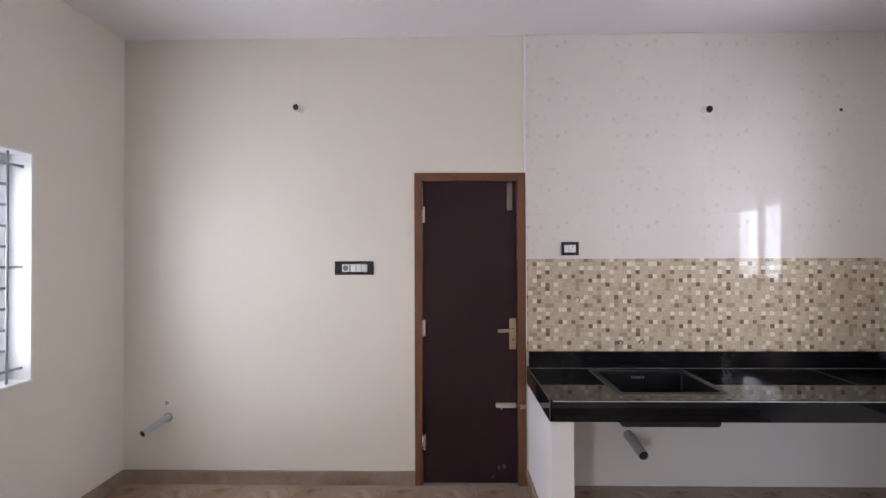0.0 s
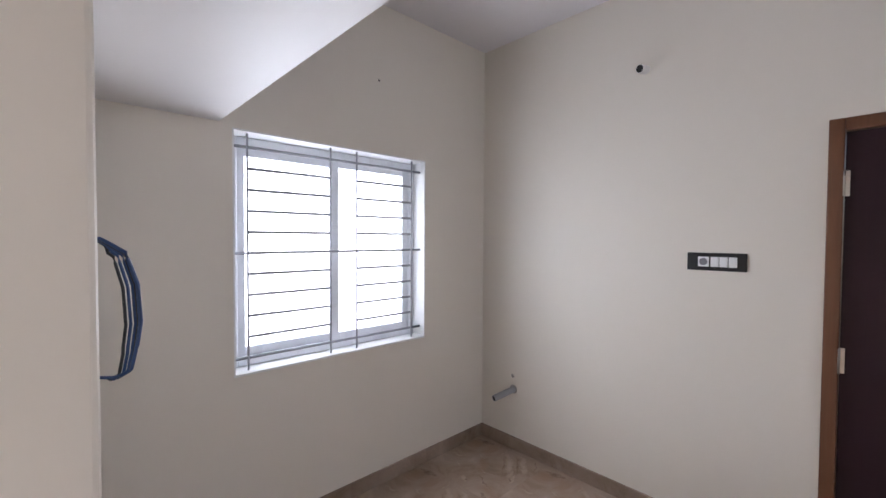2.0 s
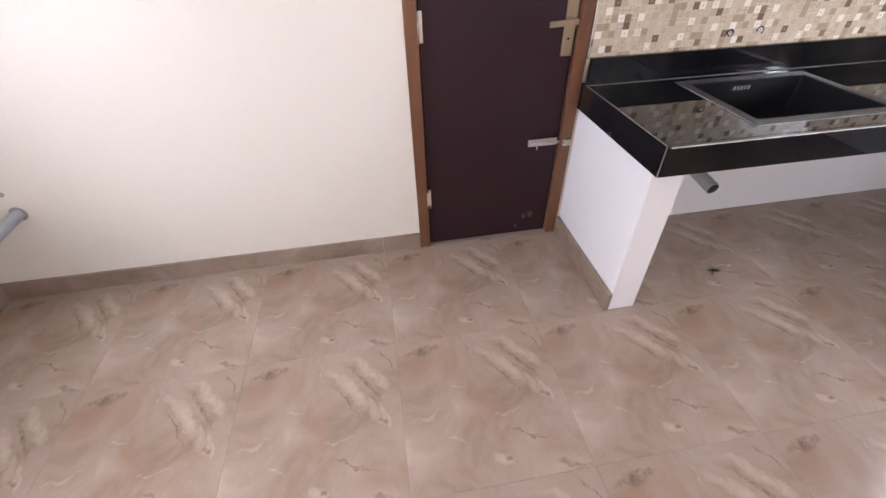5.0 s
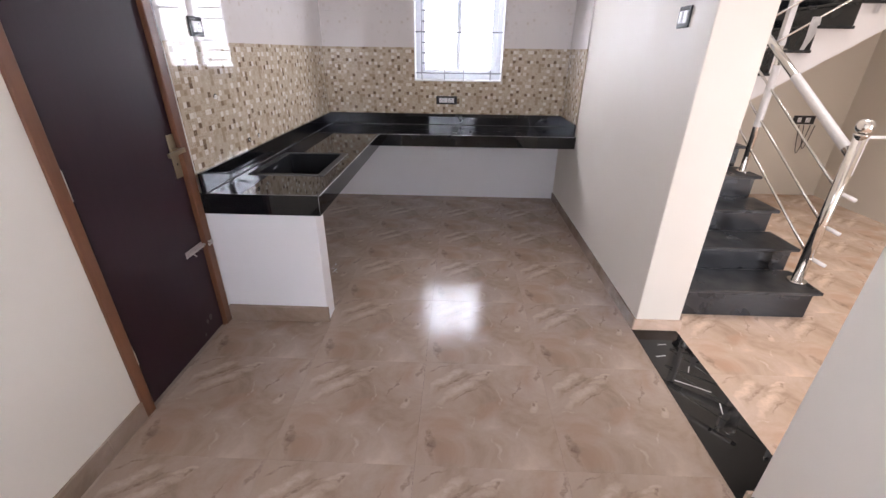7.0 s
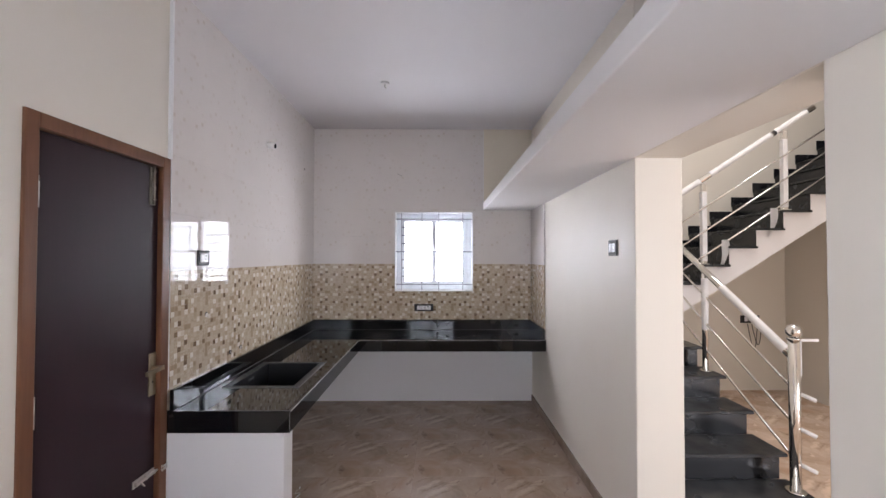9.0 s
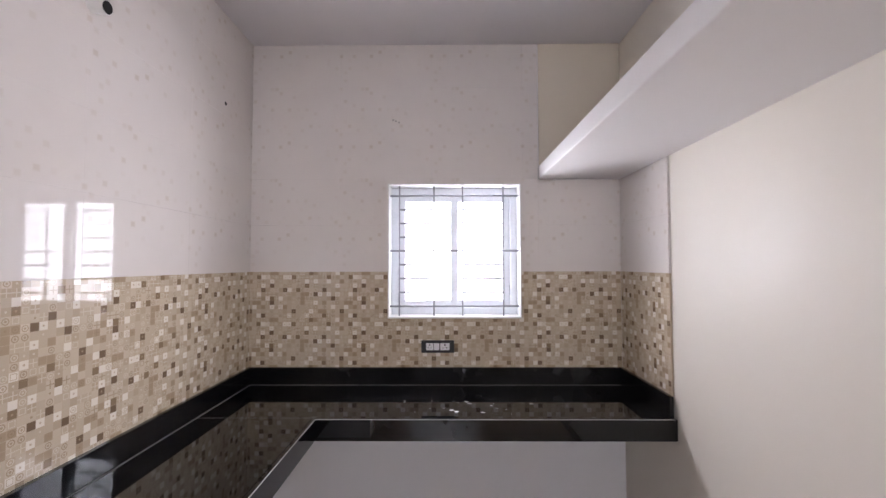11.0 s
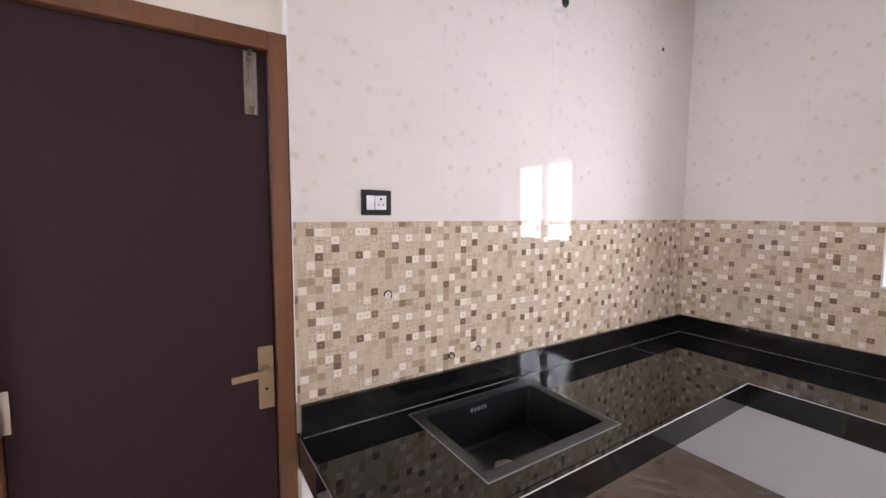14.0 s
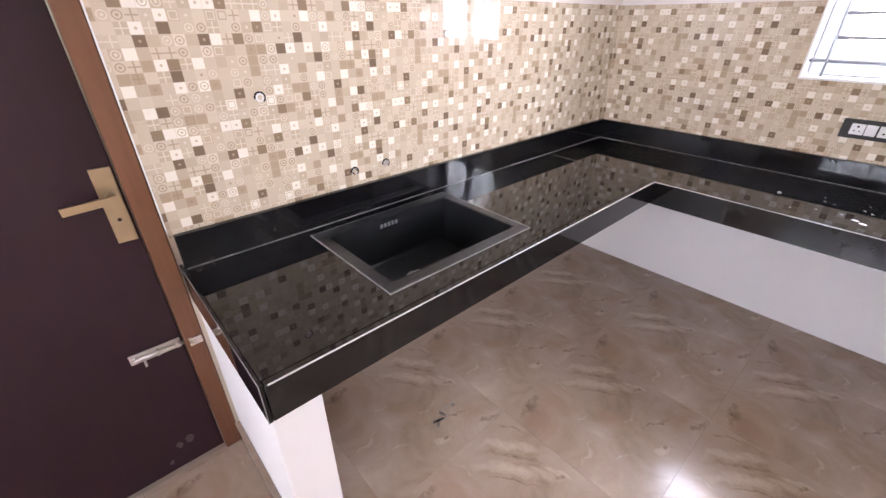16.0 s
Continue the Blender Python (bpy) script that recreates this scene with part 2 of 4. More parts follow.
def granite(name, base, rough, film=0.14):
    """Polished black granite with fine grey flecks and a film of dust."""
    m = Nodes(name, rough)
    p = m.where()
    flecks = m.ramp(m.noise(p, 420, 2, 0.7), [(0.60, 0.0), (0.72, 1.0)])
    c = m.mix(m.math("MULTIPLY", flecks, 0.5), base, tuple(4 * k + 0.01 for k in base))
    dust = m.ramp(m.noise(m.scaled(p, (1, 1, 1), (2.3, 0.7, 0)), 3.0, 6, 0.65), [(0.50, 0.0), (0.78, film)])
    m.colour(m.mix(dust, c, (0.30, 0.28, 0.26)))
    return m.rough(m.ramp(m.noise(p, 6, 4), [(0.35, rough), (0.75, rough * 2.2)])).mat


def wood(name, lo, hi, rough):
    m = Nodes(name, rough)
    p = m.where()
    grain = m.noise(m.scaled(p, (38, 38, 2.2)), 1.0, 5, 0.6, 0.8)
    m.colour(m.mix(grain, lo, hi))
    return m.bump(grain, 0.12, 0.001).mat


GRANITE = granite("black_granite", (0.006, 0.006, 0.007), 0.01, 0.07)
STEP = granite("dark_granite_step", (0.010, 0.011, 0.014), 0.16, 0.07)
DUSTY_STEP = granite("dusty_granite_tread", (0.016, 0.017, 0.020), 0.26, 0.22)
# Pale grey for painted edge highlights, and for scratches, plaster specks and smears.
GLINT_MARKS = simple("pale_glint_and_marks", (0.55, 0.54, 0.53), 0.25)
SINK = simple("black_quartz_composite", (0.009, 0.010, 0.012), 0.36, 0, 0.3, 200, 0.15)
RIM = simple("dusty_sealant", (0.20, 0.195, 0.19), 0.7, 0, 0.3, 60)
FRAME = wood("red_brown_stained_wood", (0.095, 0.036, 0.017), (0.20, 0.085, 0.042), 0.38)
LEAF = wood("dark_maroon_brown_laminate", (0.021, 0.0080, 0.0128), (0.029, 0.0112, 0.0175), 0.46)
LEAF.node_tree.nodes["Principled BSDF"].inputs["Specular IOR Level"].default_value = 0.28
SCUFF = simple("pale_scuff", (0.085, 0.075, 0.072), 0.7, 0, 0.4, 60)
BRASS = simple("brushed_antique_brass", (0.43, 0.355, 0.25), 0.35, 1.0)
STEEL = simple("brushed_steel", (0.62, 0.60, 0.57), 0.28, 1.0)
BOLT = simple("tarnished_steel", (0.30, 0.27, 0.24), 0.35, 1.0)
CHROME = simple("polished_stainless_steel", (0.72, 0.71, 0.70), 0.12, 1.0)
UPVC = simple("white_upvc", (0.78, 0.80, 0.84), 0.3, 0, 0.03)
BARS = simple("grey_painted_iron", (0.30, 0.31, 0.34), 0.5)
PVC_GREY = simple("grey_pvc", (0.34, 0.34, 0.36), 0.4)
PVC_WHITE = simple("white_pvc", (0.72, 0.70, 0.68), 0.4)
# Near-black that stands in for the shade inside holes, gaps and pipe ends.
DARK = simple("hollow_shade_black", (0.008, 0.007, 0.007), 0.9)
PLATE = simple("black_gloss_plastic", (0.012, 0.012, 0.014), 0.45)
MODULE = simple("white_plastic", (0.78, 0.78, 0.80), 0.3, 0, 0.03)
MARK = simple("grey_print", (0.20, 0.20, 0.22), 0.5)
CABLE = simple("blue_cable_sheath", (0.018, 0.05, 0.15), 0.4)
CABLE_DARK = simple("black_cable_sheath", (0.012, 0.012, 0.014), 0.4)
SKIRT = floor_tile_stone("skirting_tile", 0.9)
GROUT = simple("brown_grout", (0.24, 0.175, 0.13), 0.9)
PLASTER = simple("grey_chipped_plaster", (0.33, 0.31, 0.29), 0.9, 0, 0.35, 60, 0.4)
FILM = simple("white_wrapping_film", (0.74, 0.73, 0.74), 0.3)
glass = Nodes("frosted_window_glass", 0.35, 0, (0.96, 0.98, 1.0))
glass.bsdf.inputs["Transmission Weight"].default_value = 1.0
glass.bsdf.inputs["IOR"].default_value = 1.1
GLASS = glass.rough(glass.ramp(glass.noise(glass.where(), 60, 3), [(0.3, 0.28), (0.7, 0.4)])).mat


# ---- mesh helpers ----
def solid(*boxes, bevel=0.0, segments=1):
    """One bmesh of boxes, each (x0, y0, z0, x1, y1, z1), with softened edges."""
    bm = bmesh.new()
    for x0, y0, z0, x1, y1, z1 in boxes:
        bmesh.ops.create_cube(bm, size=1, matrix=Matrix.Translation(((x0 + x1) / 2, (y0 + y1) / 2, (z0 + z1) / 2))
                              @ Matrix.Diagonal((abs(x1 - x0), abs(y1 - y0), abs(z1 - z0), 1)))
    if bevel:
        bmesh.ops.bevel(bm, geom=bm.edges[:], offset=bevel, segments=segments, profile=0.5, affect="EDGES", clamp_overlap=True)
    return bm


def rod(points, radius, sides=12, bm=None, caps=True):
    """A round bar swept along points."""
    bm = bm or bmesh.new()
    pts = [Vector(p) for p in points]
    rings = []
    for i, p in enumerate(pts):
        way = (pts[min(i + 1, len(pts) - 1)] - pts[max(i - 1, 0)]).normalized()
        side = way.cross(Vector((0.31, 0.17, 0.93)) if abs(way.z) < 0.9 else Vector((1, 0.1, 0))).normalized()
        up = side.cross(way)
        rings.append([bm.verts.new(p + radius * (math.cos(a) * side + math.sin(a) * up))
                      for a in (2 * math.pi * k / sides for k in range(sides))])
    for a, b in zip(rings, rings[1:]):
        for k in range(sides):
            f = bm.faces.new((a[k], a[(k + 1) % sides], b[(k + 1) % sides], b[k]))
            f.smooth = True
    if caps:
        bm.faces.new(rings[0][::-1]), bm.faces.new(rings[-1])
    return bm


def tube(a, b, outer, inner, depth):
    """An open pipe end: outer wall, rim and a bore that runs back depth from b."""
    bm = bmesh.new()
    a, b = Vector(a), Vector(b)
    way = (b - a).normalized()
    side = way.cross(Vector((0.2, 0.1, 0.95))).normalized()
    up = side.cross(way)
    rings = []
    for p, r in ((a, outer), (b - way * 0.003, outer), (b, outer - 0.002), (b, inner), (b - way * depth, inner)):
        rings.append([bm.verts.new(p + r * (math.cos(t) * side + math.sin(t) * up)) for t in (2 * math.pi * k / 20 for k in range(20))])
    for ra, rb in zip(rings, rings[1:]):
        for k in range(20):
            bm.faces.new((ra[k], ra[(k + 1) % 20], rb[(k + 1) % 20], rb[k])).smooth = True
    bm.faces.new(rings[-1])
    return bm


def ball(centre, radius):
    bm = bmesh.new()
    bmesh.ops.create_uvsphere(bm, u_segments=20, v_segments=12, radius=radius, matrix=Matrix.Translation(centre))
    for f in bm.faces:
        f.smooth = True
    return bm


def mesh(name, bm, material):
    bmesh.ops.recalc_face_normals(bm, faces=bm.faces[:])
    data = bpy.data.meshes.new(name)
    bm.to_mesh(data)
    bm.free()
    data.materials.append(material)
    return data


def part(name, bm, material, parent=None, label=""):
    ob = new(name, mesh(name, bm, material))
    ob.parent = parent
    return tagged(ob, label) if label else ob


def thing(name, place, label, category, group="", kind=""):
    ob = new(name)
    ob.location = place
    ob.empty_display_size = 0.1
    return tagged(ob, label, category, group, kind)


def part_at(name, bm, material, parent, label=""):
    """A part whose mesh is given in world places, under a thing that stands elsewhere."""
    off = parent.location.copy()
    if parent.parent:
        off += parent.parent.location
    bmesh.ops.translate(bm, verts=bm.verts[:], vec=-off)
    return part(name, bm, material, parent, label)


def setting(name, bm, material, label, category):
    return tagged(part(name, bm, material), label, category, kind="structure")


def sheet(xs, ys, z0, z1, inside):
    """One welded slab over the cells of a grid for which inside(i, j) holds."""
    bm = bmesh.new()
    made = {}

    def v(i, j, z):
        if (i, j, z) not in made:
            made[i, j, z] = bm.verts.new((xs[i], ys[j], z))
        return made[i, j, z]
    full = {(i, j) for i in range(len(xs) - 1) for j in range(len(ys) - 1) if inside(i, j)}
    for i, j in full:
        ring = ((i, j), (i + 1, j), (i + 1, j + 1), (i, j + 1))
        bm.faces.new([v(*c, z1) for c in ring]), bm.faces.new([v(*c, z0) for c in ring[::-1]])
        for (a, b), other in zip(zip(ring, ring[1:] + ring[:1]), ((i, j - 1), (i + 1, j), (i, j + 1), (i - 1, j))):
            if other not in full:
                bm.faces.new((v(*a, z0), v(*b, z0), v(*b, z1), v(*a, z1)))
    return bm


# ---- plan ----
RX = 2.445           # kitchen face of the stair-side wall
RO = 2.70            # hall face of it
END = 5.185          # tiled end wall
TOP = 3.03           # ceiling
LOFT = 2.122         # underside of the loft slab
DOOR0, DOOR1 = 1.995, 2.744
J0, J1 = 1.70, 2.765  # the opening to the hall
HX, HY = 5.6, 5.53
NWX0, NWX1, NWZ0, NWZ1 = 0.612, 1.847, 0.882, 2.105
KWX0, KWX1, KWZ0, KWZ1 = 0.914, 1.787, 1.213, 2.098

floor_bed = setting("floor", solid((-0.3, -0.3, -0.2, RO, END + 0.3, -0.012)), GROUT, "brown polished stone-look floor tiles with fine dark joints", "floor")
setting("ceiling", solid((-0.3, -0.3, TOP, RO, END + 0.3, TOP + 0.2)), CEILING, "plain white painted kitchen ceiling", "ceiling")
door_wall = setting("wall_west", solid((-0.23, -0.3, -0.1, 0, DOOR0, TOP), (-0.23, DOOR0, 2.1, 0, DOOR1, TOP), (-0.23, DOOR1, -0.1, 0, END + 0.3, TOP)),
                    CREAM, "cream painted wall around a dark door", "wall")
setting("wall_south", solid((0, -0.23, -0.1, NWX0, 0, TOP), (NWX1, -0.23, -0.1, RO, 0, TOP), (NWX0, -0.23, -0.1, NWX1, 0, NWZ0), (NWX0, -0.23, NWZ1, NWX1, 0, TOP)),
        CREAM, "cream painted wall with a barred window", "wall")
end_wall = setting("wall_north", solid((0, END, -0.1, KWX0, END + 0.23, TOP), (KWX1, END, -0.1, RO, END + 0.23, TOP), (KWX0, END, -0.1, KWX1, END + 0.23, KWZ0),
                   (KWX0, END, KWZ1, KWX1, END + 0.23, TOP)), WHITE, "tiled kitchen end wall with a small window", "wall")
setting("wall_east", solid((RX, 0, -0.1, RO, J0, TOP), (RX, J1, -0.1, RO, END, TOP), (RX, J0, LOFT, RO, J1, TOP), bevel=0.006, segments=2),
        CREAM, "cream painted wall with an open doorway to the stairs", "wall")
setting("loft_slab", solid((1.902, 0.001, LOFT, RX - 0.001, END - 0.013, LOFT + 0.088), bevel=0.006, segments=2), WHITE,
        "white plastered concrete loft shelf under the ceiling", "loft")

# hall with the staircase
setting("hall_floor", solid((RO, -1.8, -0.2, HX, HY, -0.012)), GROUT, "pale polished stone-look tiles of the stair hall", "floor")
setting("wall_hall_north", solid((RO, HY, -0.1, 7.4, HY + 0.2, 5.5)), CREAM, "cream painted wall behind the stairs", "wall")
# The gap from y -1.5 to 0.5 is an added, unseen opening for a lamp.
setting("wall_hall_east", solid((HX, -1.8, -0.1, HX + 0.2, -1.5, 5.5), (HX, 0.5, -0.1, HX + 0.2, 4.3, 5.5), (HX, 4.3, -0.1, HX + 0.2, HY, 2.02), (HX + 0.2, 4.1, 2.0, 7.2, 4.3, 5.5), (7.2, 4.1, 2.0, 7.4, HY, 5.5), (HX, -1.5, 2.25, HX + 0.2, 0.5, 5.5)), CREAM, "cream painted side wall of the stair hall", "wall")
setting("wall_hall_south", solid((RO, -2.0, -0.1, HX + 0.2, -1.8, 5.5)), CREAM,
        "plain cream painted hall wall", "wall")
setting("wall_hall_west", solid((RO - 0.2, -1.8, -0.1, RO, -0.23, 5.5), (RO - 0.2, -0.23, TOP + 0.2, RO, HY, 5.5)), CREAM, "cream painted upper hall wall", "wall")
setting("ceiling_hall", solid((RO - 0.2, -2.0, 5.5, 7.4, HY + 0.2, 5.6)), CEILING, "white painted ceiling over the stairwell", "ceiling")

threshold = setting("threshold", solid((RX - 0.012, J0, -0.012, RO - 0.006, J1, 0.004), bevel=0.002), GRANITE, "black granite threshold slab with white scratches", "threshold")
for k, (x, y, l, a) in enumerate(((2.56, 2.30, 0.16, -28), (2.50, 2.52, 0.06, 10), (2.60, 2.42, 0.05, 60), (2.55, 2.62, 0.05, 5), (2.62, 2.16, 0.07, 70))):
    s = part("scratch", solid((-l / 2, -0.0025, 0, l / 2, 0.0025, 0.0012)), GLINT_MARKS, threshold)
    s.matrix_local = pose(x, y, 0.004, 0, 0, a)

# skirting tiles
skirts = ((0, 0, 0.012, DOOR0, 0), (0.012, 0, RX - 0.012, 0.012, 1), (RX - 0.012, 0.0, RX, J0 - 0.012, 0), (RX - 0.012, J0 - 0.012 + 0.012, RO, J0 + 0.012, 1),
          (RX - 0.012, J1 + 0.001, RX, END - 0.02, 0), (RX - 0.012, J1 - 0.012, RO + 0.012, J1, 1))
base = thing("baseboard", (0, 0, 0), "brown stone-look tile skirting along the painted walls", "baseboard", kind="structure")
for x0, y0, x1, y1, along in skirts:
    top = 0.075 if x1 > RX - 0.02 and y1 > 0.1 else 0.092
    a, b = (x0, x1) if along else (y0, y1)
    cuts = [a] + [c for c in np.arange(0.6 * math.ceil((a + 0.05) / 0.6), b - 0.04, 0.6)] + [b]
    for c, d in zip(cuts, cuts[1:]):
        c, d = float(c), float(d)
        box = (c + 0.0006, y0, -0.005, d - 0.0006, y1, top) if along else (x0, c + 0.0006, -0.005, x1, d - 0.0006, top)
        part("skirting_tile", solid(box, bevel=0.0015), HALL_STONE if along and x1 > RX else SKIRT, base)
part("skirting_tile", solid((0.013, 2.738, -0.005, 0.614, 2.7565, 0.1), bevel=0.0015), SKIRT, base)
part("skirting_tile", solid((RO, J1 + 0.001, -0.005, RO + 0.012, 2.96, 0.1), bevel=0.0015), SKIRT, base)


# ---- windows ----
def rect(x0, z0, x1, z1, w, y0, y1):
    return (x0, y0, z0, x0 + w, y1, z1), (x1 - w, y0, z0, x1, y1, z1), (x0 + w, y0, z0, x1 - w, y1, z0 + w), (x0 + w, y0, z1 - w, x1 - w, y1, z1)


def barred_window(name, x0, x1, z0, z1, wall, out, verticals, rows, bar, label):
    """A white sliding window deep in a plastered reveal, with an iron grille near the room. out: +1 where outdoors lies at larger y."""
    w = thing(name, ((x0 + x1) / 2, wall, z0), label, "window", kind="structure")

    def at(d):
        return wall + out * d
    lo, hi = sorted((at(0.0), at(0.215)))
    part_at("window_sill", solid((x0, lo, z0, x1, hi, z0 + 0.012), bevel=0.002), REVEAL, w)
    part_at("reveal", solid((x0, lo, z0 + 0.012, x0 + 0.008, hi, z1 - 0.008), (x1 - 0.008, lo, z0 + 0.012, x1, hi, z1 - 0.008), (x0, lo, z1 - 0.008, x1, hi, z1)), REVEAL, w)
    fx0, fx1, fz0, fz1 = x0 + 0.01, x1 - 0.01, z0 + 0.014, z1 - 0.01
    a, b = sorted((at(0.12), at(0.19)))
    part_at("window_frame", solid(*rect(fx0, fz0, fx1, fz1, 0.045, a, b), bevel=0.003), UPVC, w)
    mid = (x0 + x1) / 2
    for k, (s0, s1) in enumerate(((fx0 + 0.045, mid + 0.025), (mid - 0.025, fx1 - 0.045))):
        c, d = sorted((at(0.125 + 0.028 * k), at(0.148 + 0.028 * k)))
        sash = part_at("sash", solid(*rect(s0, fz0 + 0.045, s1, fz1 - 0.045, 0.048, c, d), bevel=0.003), UPVC, w)
        e = at(0.137 + 0.028 * k)
        pane = part_at("pane", solid((s0 + 0.044, e - 0.002, fz0 + 0.09, s1 - 0.044, e + 0.002, fz1 - 0.09)), GLASS, sash)
        pane.visible_shadow = False
    part_at("bar", rod([(x0 + 0.002, at(0.05), (z0 + z1) / 2), (x1 - 0.002, at(0.05), (z0 + z1) / 2)], bar, 8), BARS, w, "grey iron bars")
    for z in (z0 + 0.075, z1 - 0.075):
        part_at("bar", rod([(x0 + 0.002, at(0.05), z), (x1 - 0.002, at(0.05), z)], bar, 8), BARS, w)
    for x in verticals:
        part_at("bar", rod([(x, at(0.043), z0 + 0.012), (x, at(0.043), z1 - 0.008)], bar * 0.72, 8), BARS, w)
    for a, b in ((verticals[0], verticals[1]), (verticals[2], verticals[3])):
        for half in ((z0 + 0.075, (z0 + z1) / 2), ((z0 + z1) / 2, z1 - 0.075)):
            for k in range(1, rows + 1):
                z = half[0] + (half[1] - half[0]) * k / (rows + 1)
                part_at("bar", rod([(a, at(0.05), z), (b, at(0.05), z)], bar, 8), BARS, w)
    return w


win_1 = barred_window("window_1", NWX0, NWX1, NWZ0, NWZ1, 0.0, -1, (0.70, 1.13, 1.305, 1.765), 4, 0.0078, "white sliding window with frosted panes behind grey iron bars")
win_2 = barred_window("window_2", KWX0, KWX1, KWZ0, KWZ1, END - 0.012, 1, (0.985, 1.215, 1.405, 1.675), 3, 0.0065, "small white sliding window with iron bars over the counter")

# ---- door ----
door = thing("door_1", (0, DOOR0, 0), "closed dark maroon-brown door in a red-brown wooden frame", "door", kind="structure")
part_at("door_frame", solid((-0.11, DOOR0, -0.01, 0.012, DOOR0 + 0.052, 2.1), (-0.11, DOOR1 - 0.055, -0.01, 0.012, DOOR1, 2.1),
                            (-0.11, DOOR0 + 0.052, 2.045, 0.012, DOOR1 - 0.055, 2.1), bevel=0.004, segments=2), FRAME, door, "red-brown stained wooden frame")
leaf = part_at("door_leaf", solid((-0.052, DOOR0 + 0.055, 0.006, -0.012, DOOR1 - 0.058, 2.042), bevel=0.002), LEAF, door, "dark maroon-brown laminate leaf")


def under_leaf(name, bm, material, label=""):
    bmesh.ops.translate(bm, verts=bm.verts[:], vec=-door.location)
    return part(name, bm, material, leaf, label)


under_leaf("lock_plate", solid((-0.014, 2.634, 0.909, -0.006, 2.681, 1.117), bevel=0.002, segments=2), BRASS, "antique brass lock plate")
hb = rod([(-0.008, 2.657, 1.044), (0.035, 2.657, 1.044)], 0.011, 14)
bmesh.ops.create_cube(hb, size=1, matrix=Matrix.Translation((0.038, 2.611, 1.042)) @ pose(0, 0, 0, 3, 0, 0) @ Matrix.Diagonal((0.012, 0.116, 0.020, 1)))
under_leaf("lever_handle", hb, BRASS, "antique brass lever")
under_leaf("keyhole", rod([(-0.0065, 2.657, 0.975), (-0.0052, 2.657, 0.975)], 0.005, 10), DARK)
lb = rod([(0.0, 2.545, 0.530), (0.0, 2.735, 0.530)], 0.006, 10)
rod([(0.0, 2.575, 0.530), (0.022, 2.575, 0.512)], 0.0035, 8, lb)
under_leaf("tower_bolt", lb, STEEL, "steel sliding bolt")
under_leaf("bolt_plate", solid((-0.013, 2.540, 0.513, -0.007, 2.680, 0.547), (-0.008, 2.548, 0.52, 0.004, 2.556, 0.54), (-0.008, 2.61, 0.52, 0.006, 2.618, 0.54),
                               (-0.008, 2.665, 0.52, 0.006, 2.673, 0.54), bevel=0.001), STEEL)
part_at("bolt_keep", solid((0.012, 2.700, 0.515, 0.022, 2.737, 0.545), bevel=0.002), STEEL, door)
tb = rod([(-0.002, 2.640, 1.85), (-0.002, 2.640, 2.04)], 0.006, 10)
under_leaf("top_bolt", tb, BOLT, "steel sliding bolt")
under_leaf("bolt_plate", solid((-0.013, 2.622, 1.848, -0.007, 2.658, 2.035), (-0.008, 2.630, 1.87, 0.004, 2.650, 1.878), (-0.008, 2.630, 1.93, 0.004, 2.650, 1.938),
                               (-0.008, 2.630, 2.01, 0.004, 2.650, 2.018), bevel=0.001), BOLT)
for z in (0.28, 1.05, 1.82):
    hinge = rod([(0.006, DOOR0 + 0.0515, z - 0.055), (0.006, DOOR0 + 0.0515, z + 0.055)], 0.006, 10)
    bmesh.ops.create_cube(hinge, size=1, matrix=Matrix.Translation((-0.010, DOOR0 + 0.062, z)) @ Matrix.Diagonal((0.003, 0.018, 0.11, 1)))
    part_at("hinge", hinge, STEEL, door)
for y, z, r in ((2.56, 0.11, 0.013), (2.595, 0.118, 0.016), (2.52, 0.05, 0.009)):
    bm = bmesh.new()
    bmesh.ops.create_circle(bm, cap_ends=True, segments=14, radius=r, matrix=pose(-0.0115, y, z, 0, 90, 0) @ Matrix.Diagonal((1.25, 0.8, 1, 1)))
    for v in bm.verts:
        v.co += Vector((0, random.uniform(-0.003, 0.003), random.uniform(-0.003, 0.003)))
    under_leaf("scuff", bm, SCUFF)

# ---- counter ----
CT, CB = 0.792, 0.684
CX, CY = 0.638, 4.587
counter = thing("kitchen_counter", (0.3, 3.9, 0), "L-shaped black granite worktop with a built-up front edge", "counter")
S0, S1, SY0, SY1 = 0.105, 0.524, 3.155, 3.728
part_at("worktop", sheet((0.013, S0, S1, CX - 0.0205, RX - 0.02), (2.7575, SY0, SY1, CY + 0.0005, END - 0.013), CT - 0.02, CT,
                         lambda i, j: (j == 3) or (i < 3 and not (i == 1 and j == 1))), GRANITE, counter)
part_at("front_edge", solid((CX - 0.02, 2.7575, CB, CX, CY - 0.001, CT), bevel=0.0025), GRANITE, counter)
part_at("front_edge", solid((CX + 0.0005, CY - 0.018, CB, RX - 0.001, CY, CT), bevel=0.0025), GRANITE, counter)
part_at("front_edge", solid((0.001, 2.747, CB, CX, 2.757, CT + 0.007), bevel=0.0025), GRANITE, counter)
# The highlight on the polished front arris, put in as thin pale strips.
part_at("edge_glint", solid((CX - 0.0006, 2.765, CT - 0.0022, CX + 0.0012, CY - 0.018, CT + 0.0012)), GLINT_MARKS, counter, "highlight drawn as a pale strip along the polished arris")
part_at("edge_glint", solid((CX, CY - 0.0192, CT - 0.0018, RX - 0.01, CY - 0.0174, CT + 0.0010)), GLINT_MARKS, counter, "highlight drawn as a pale strip along the polished arris")
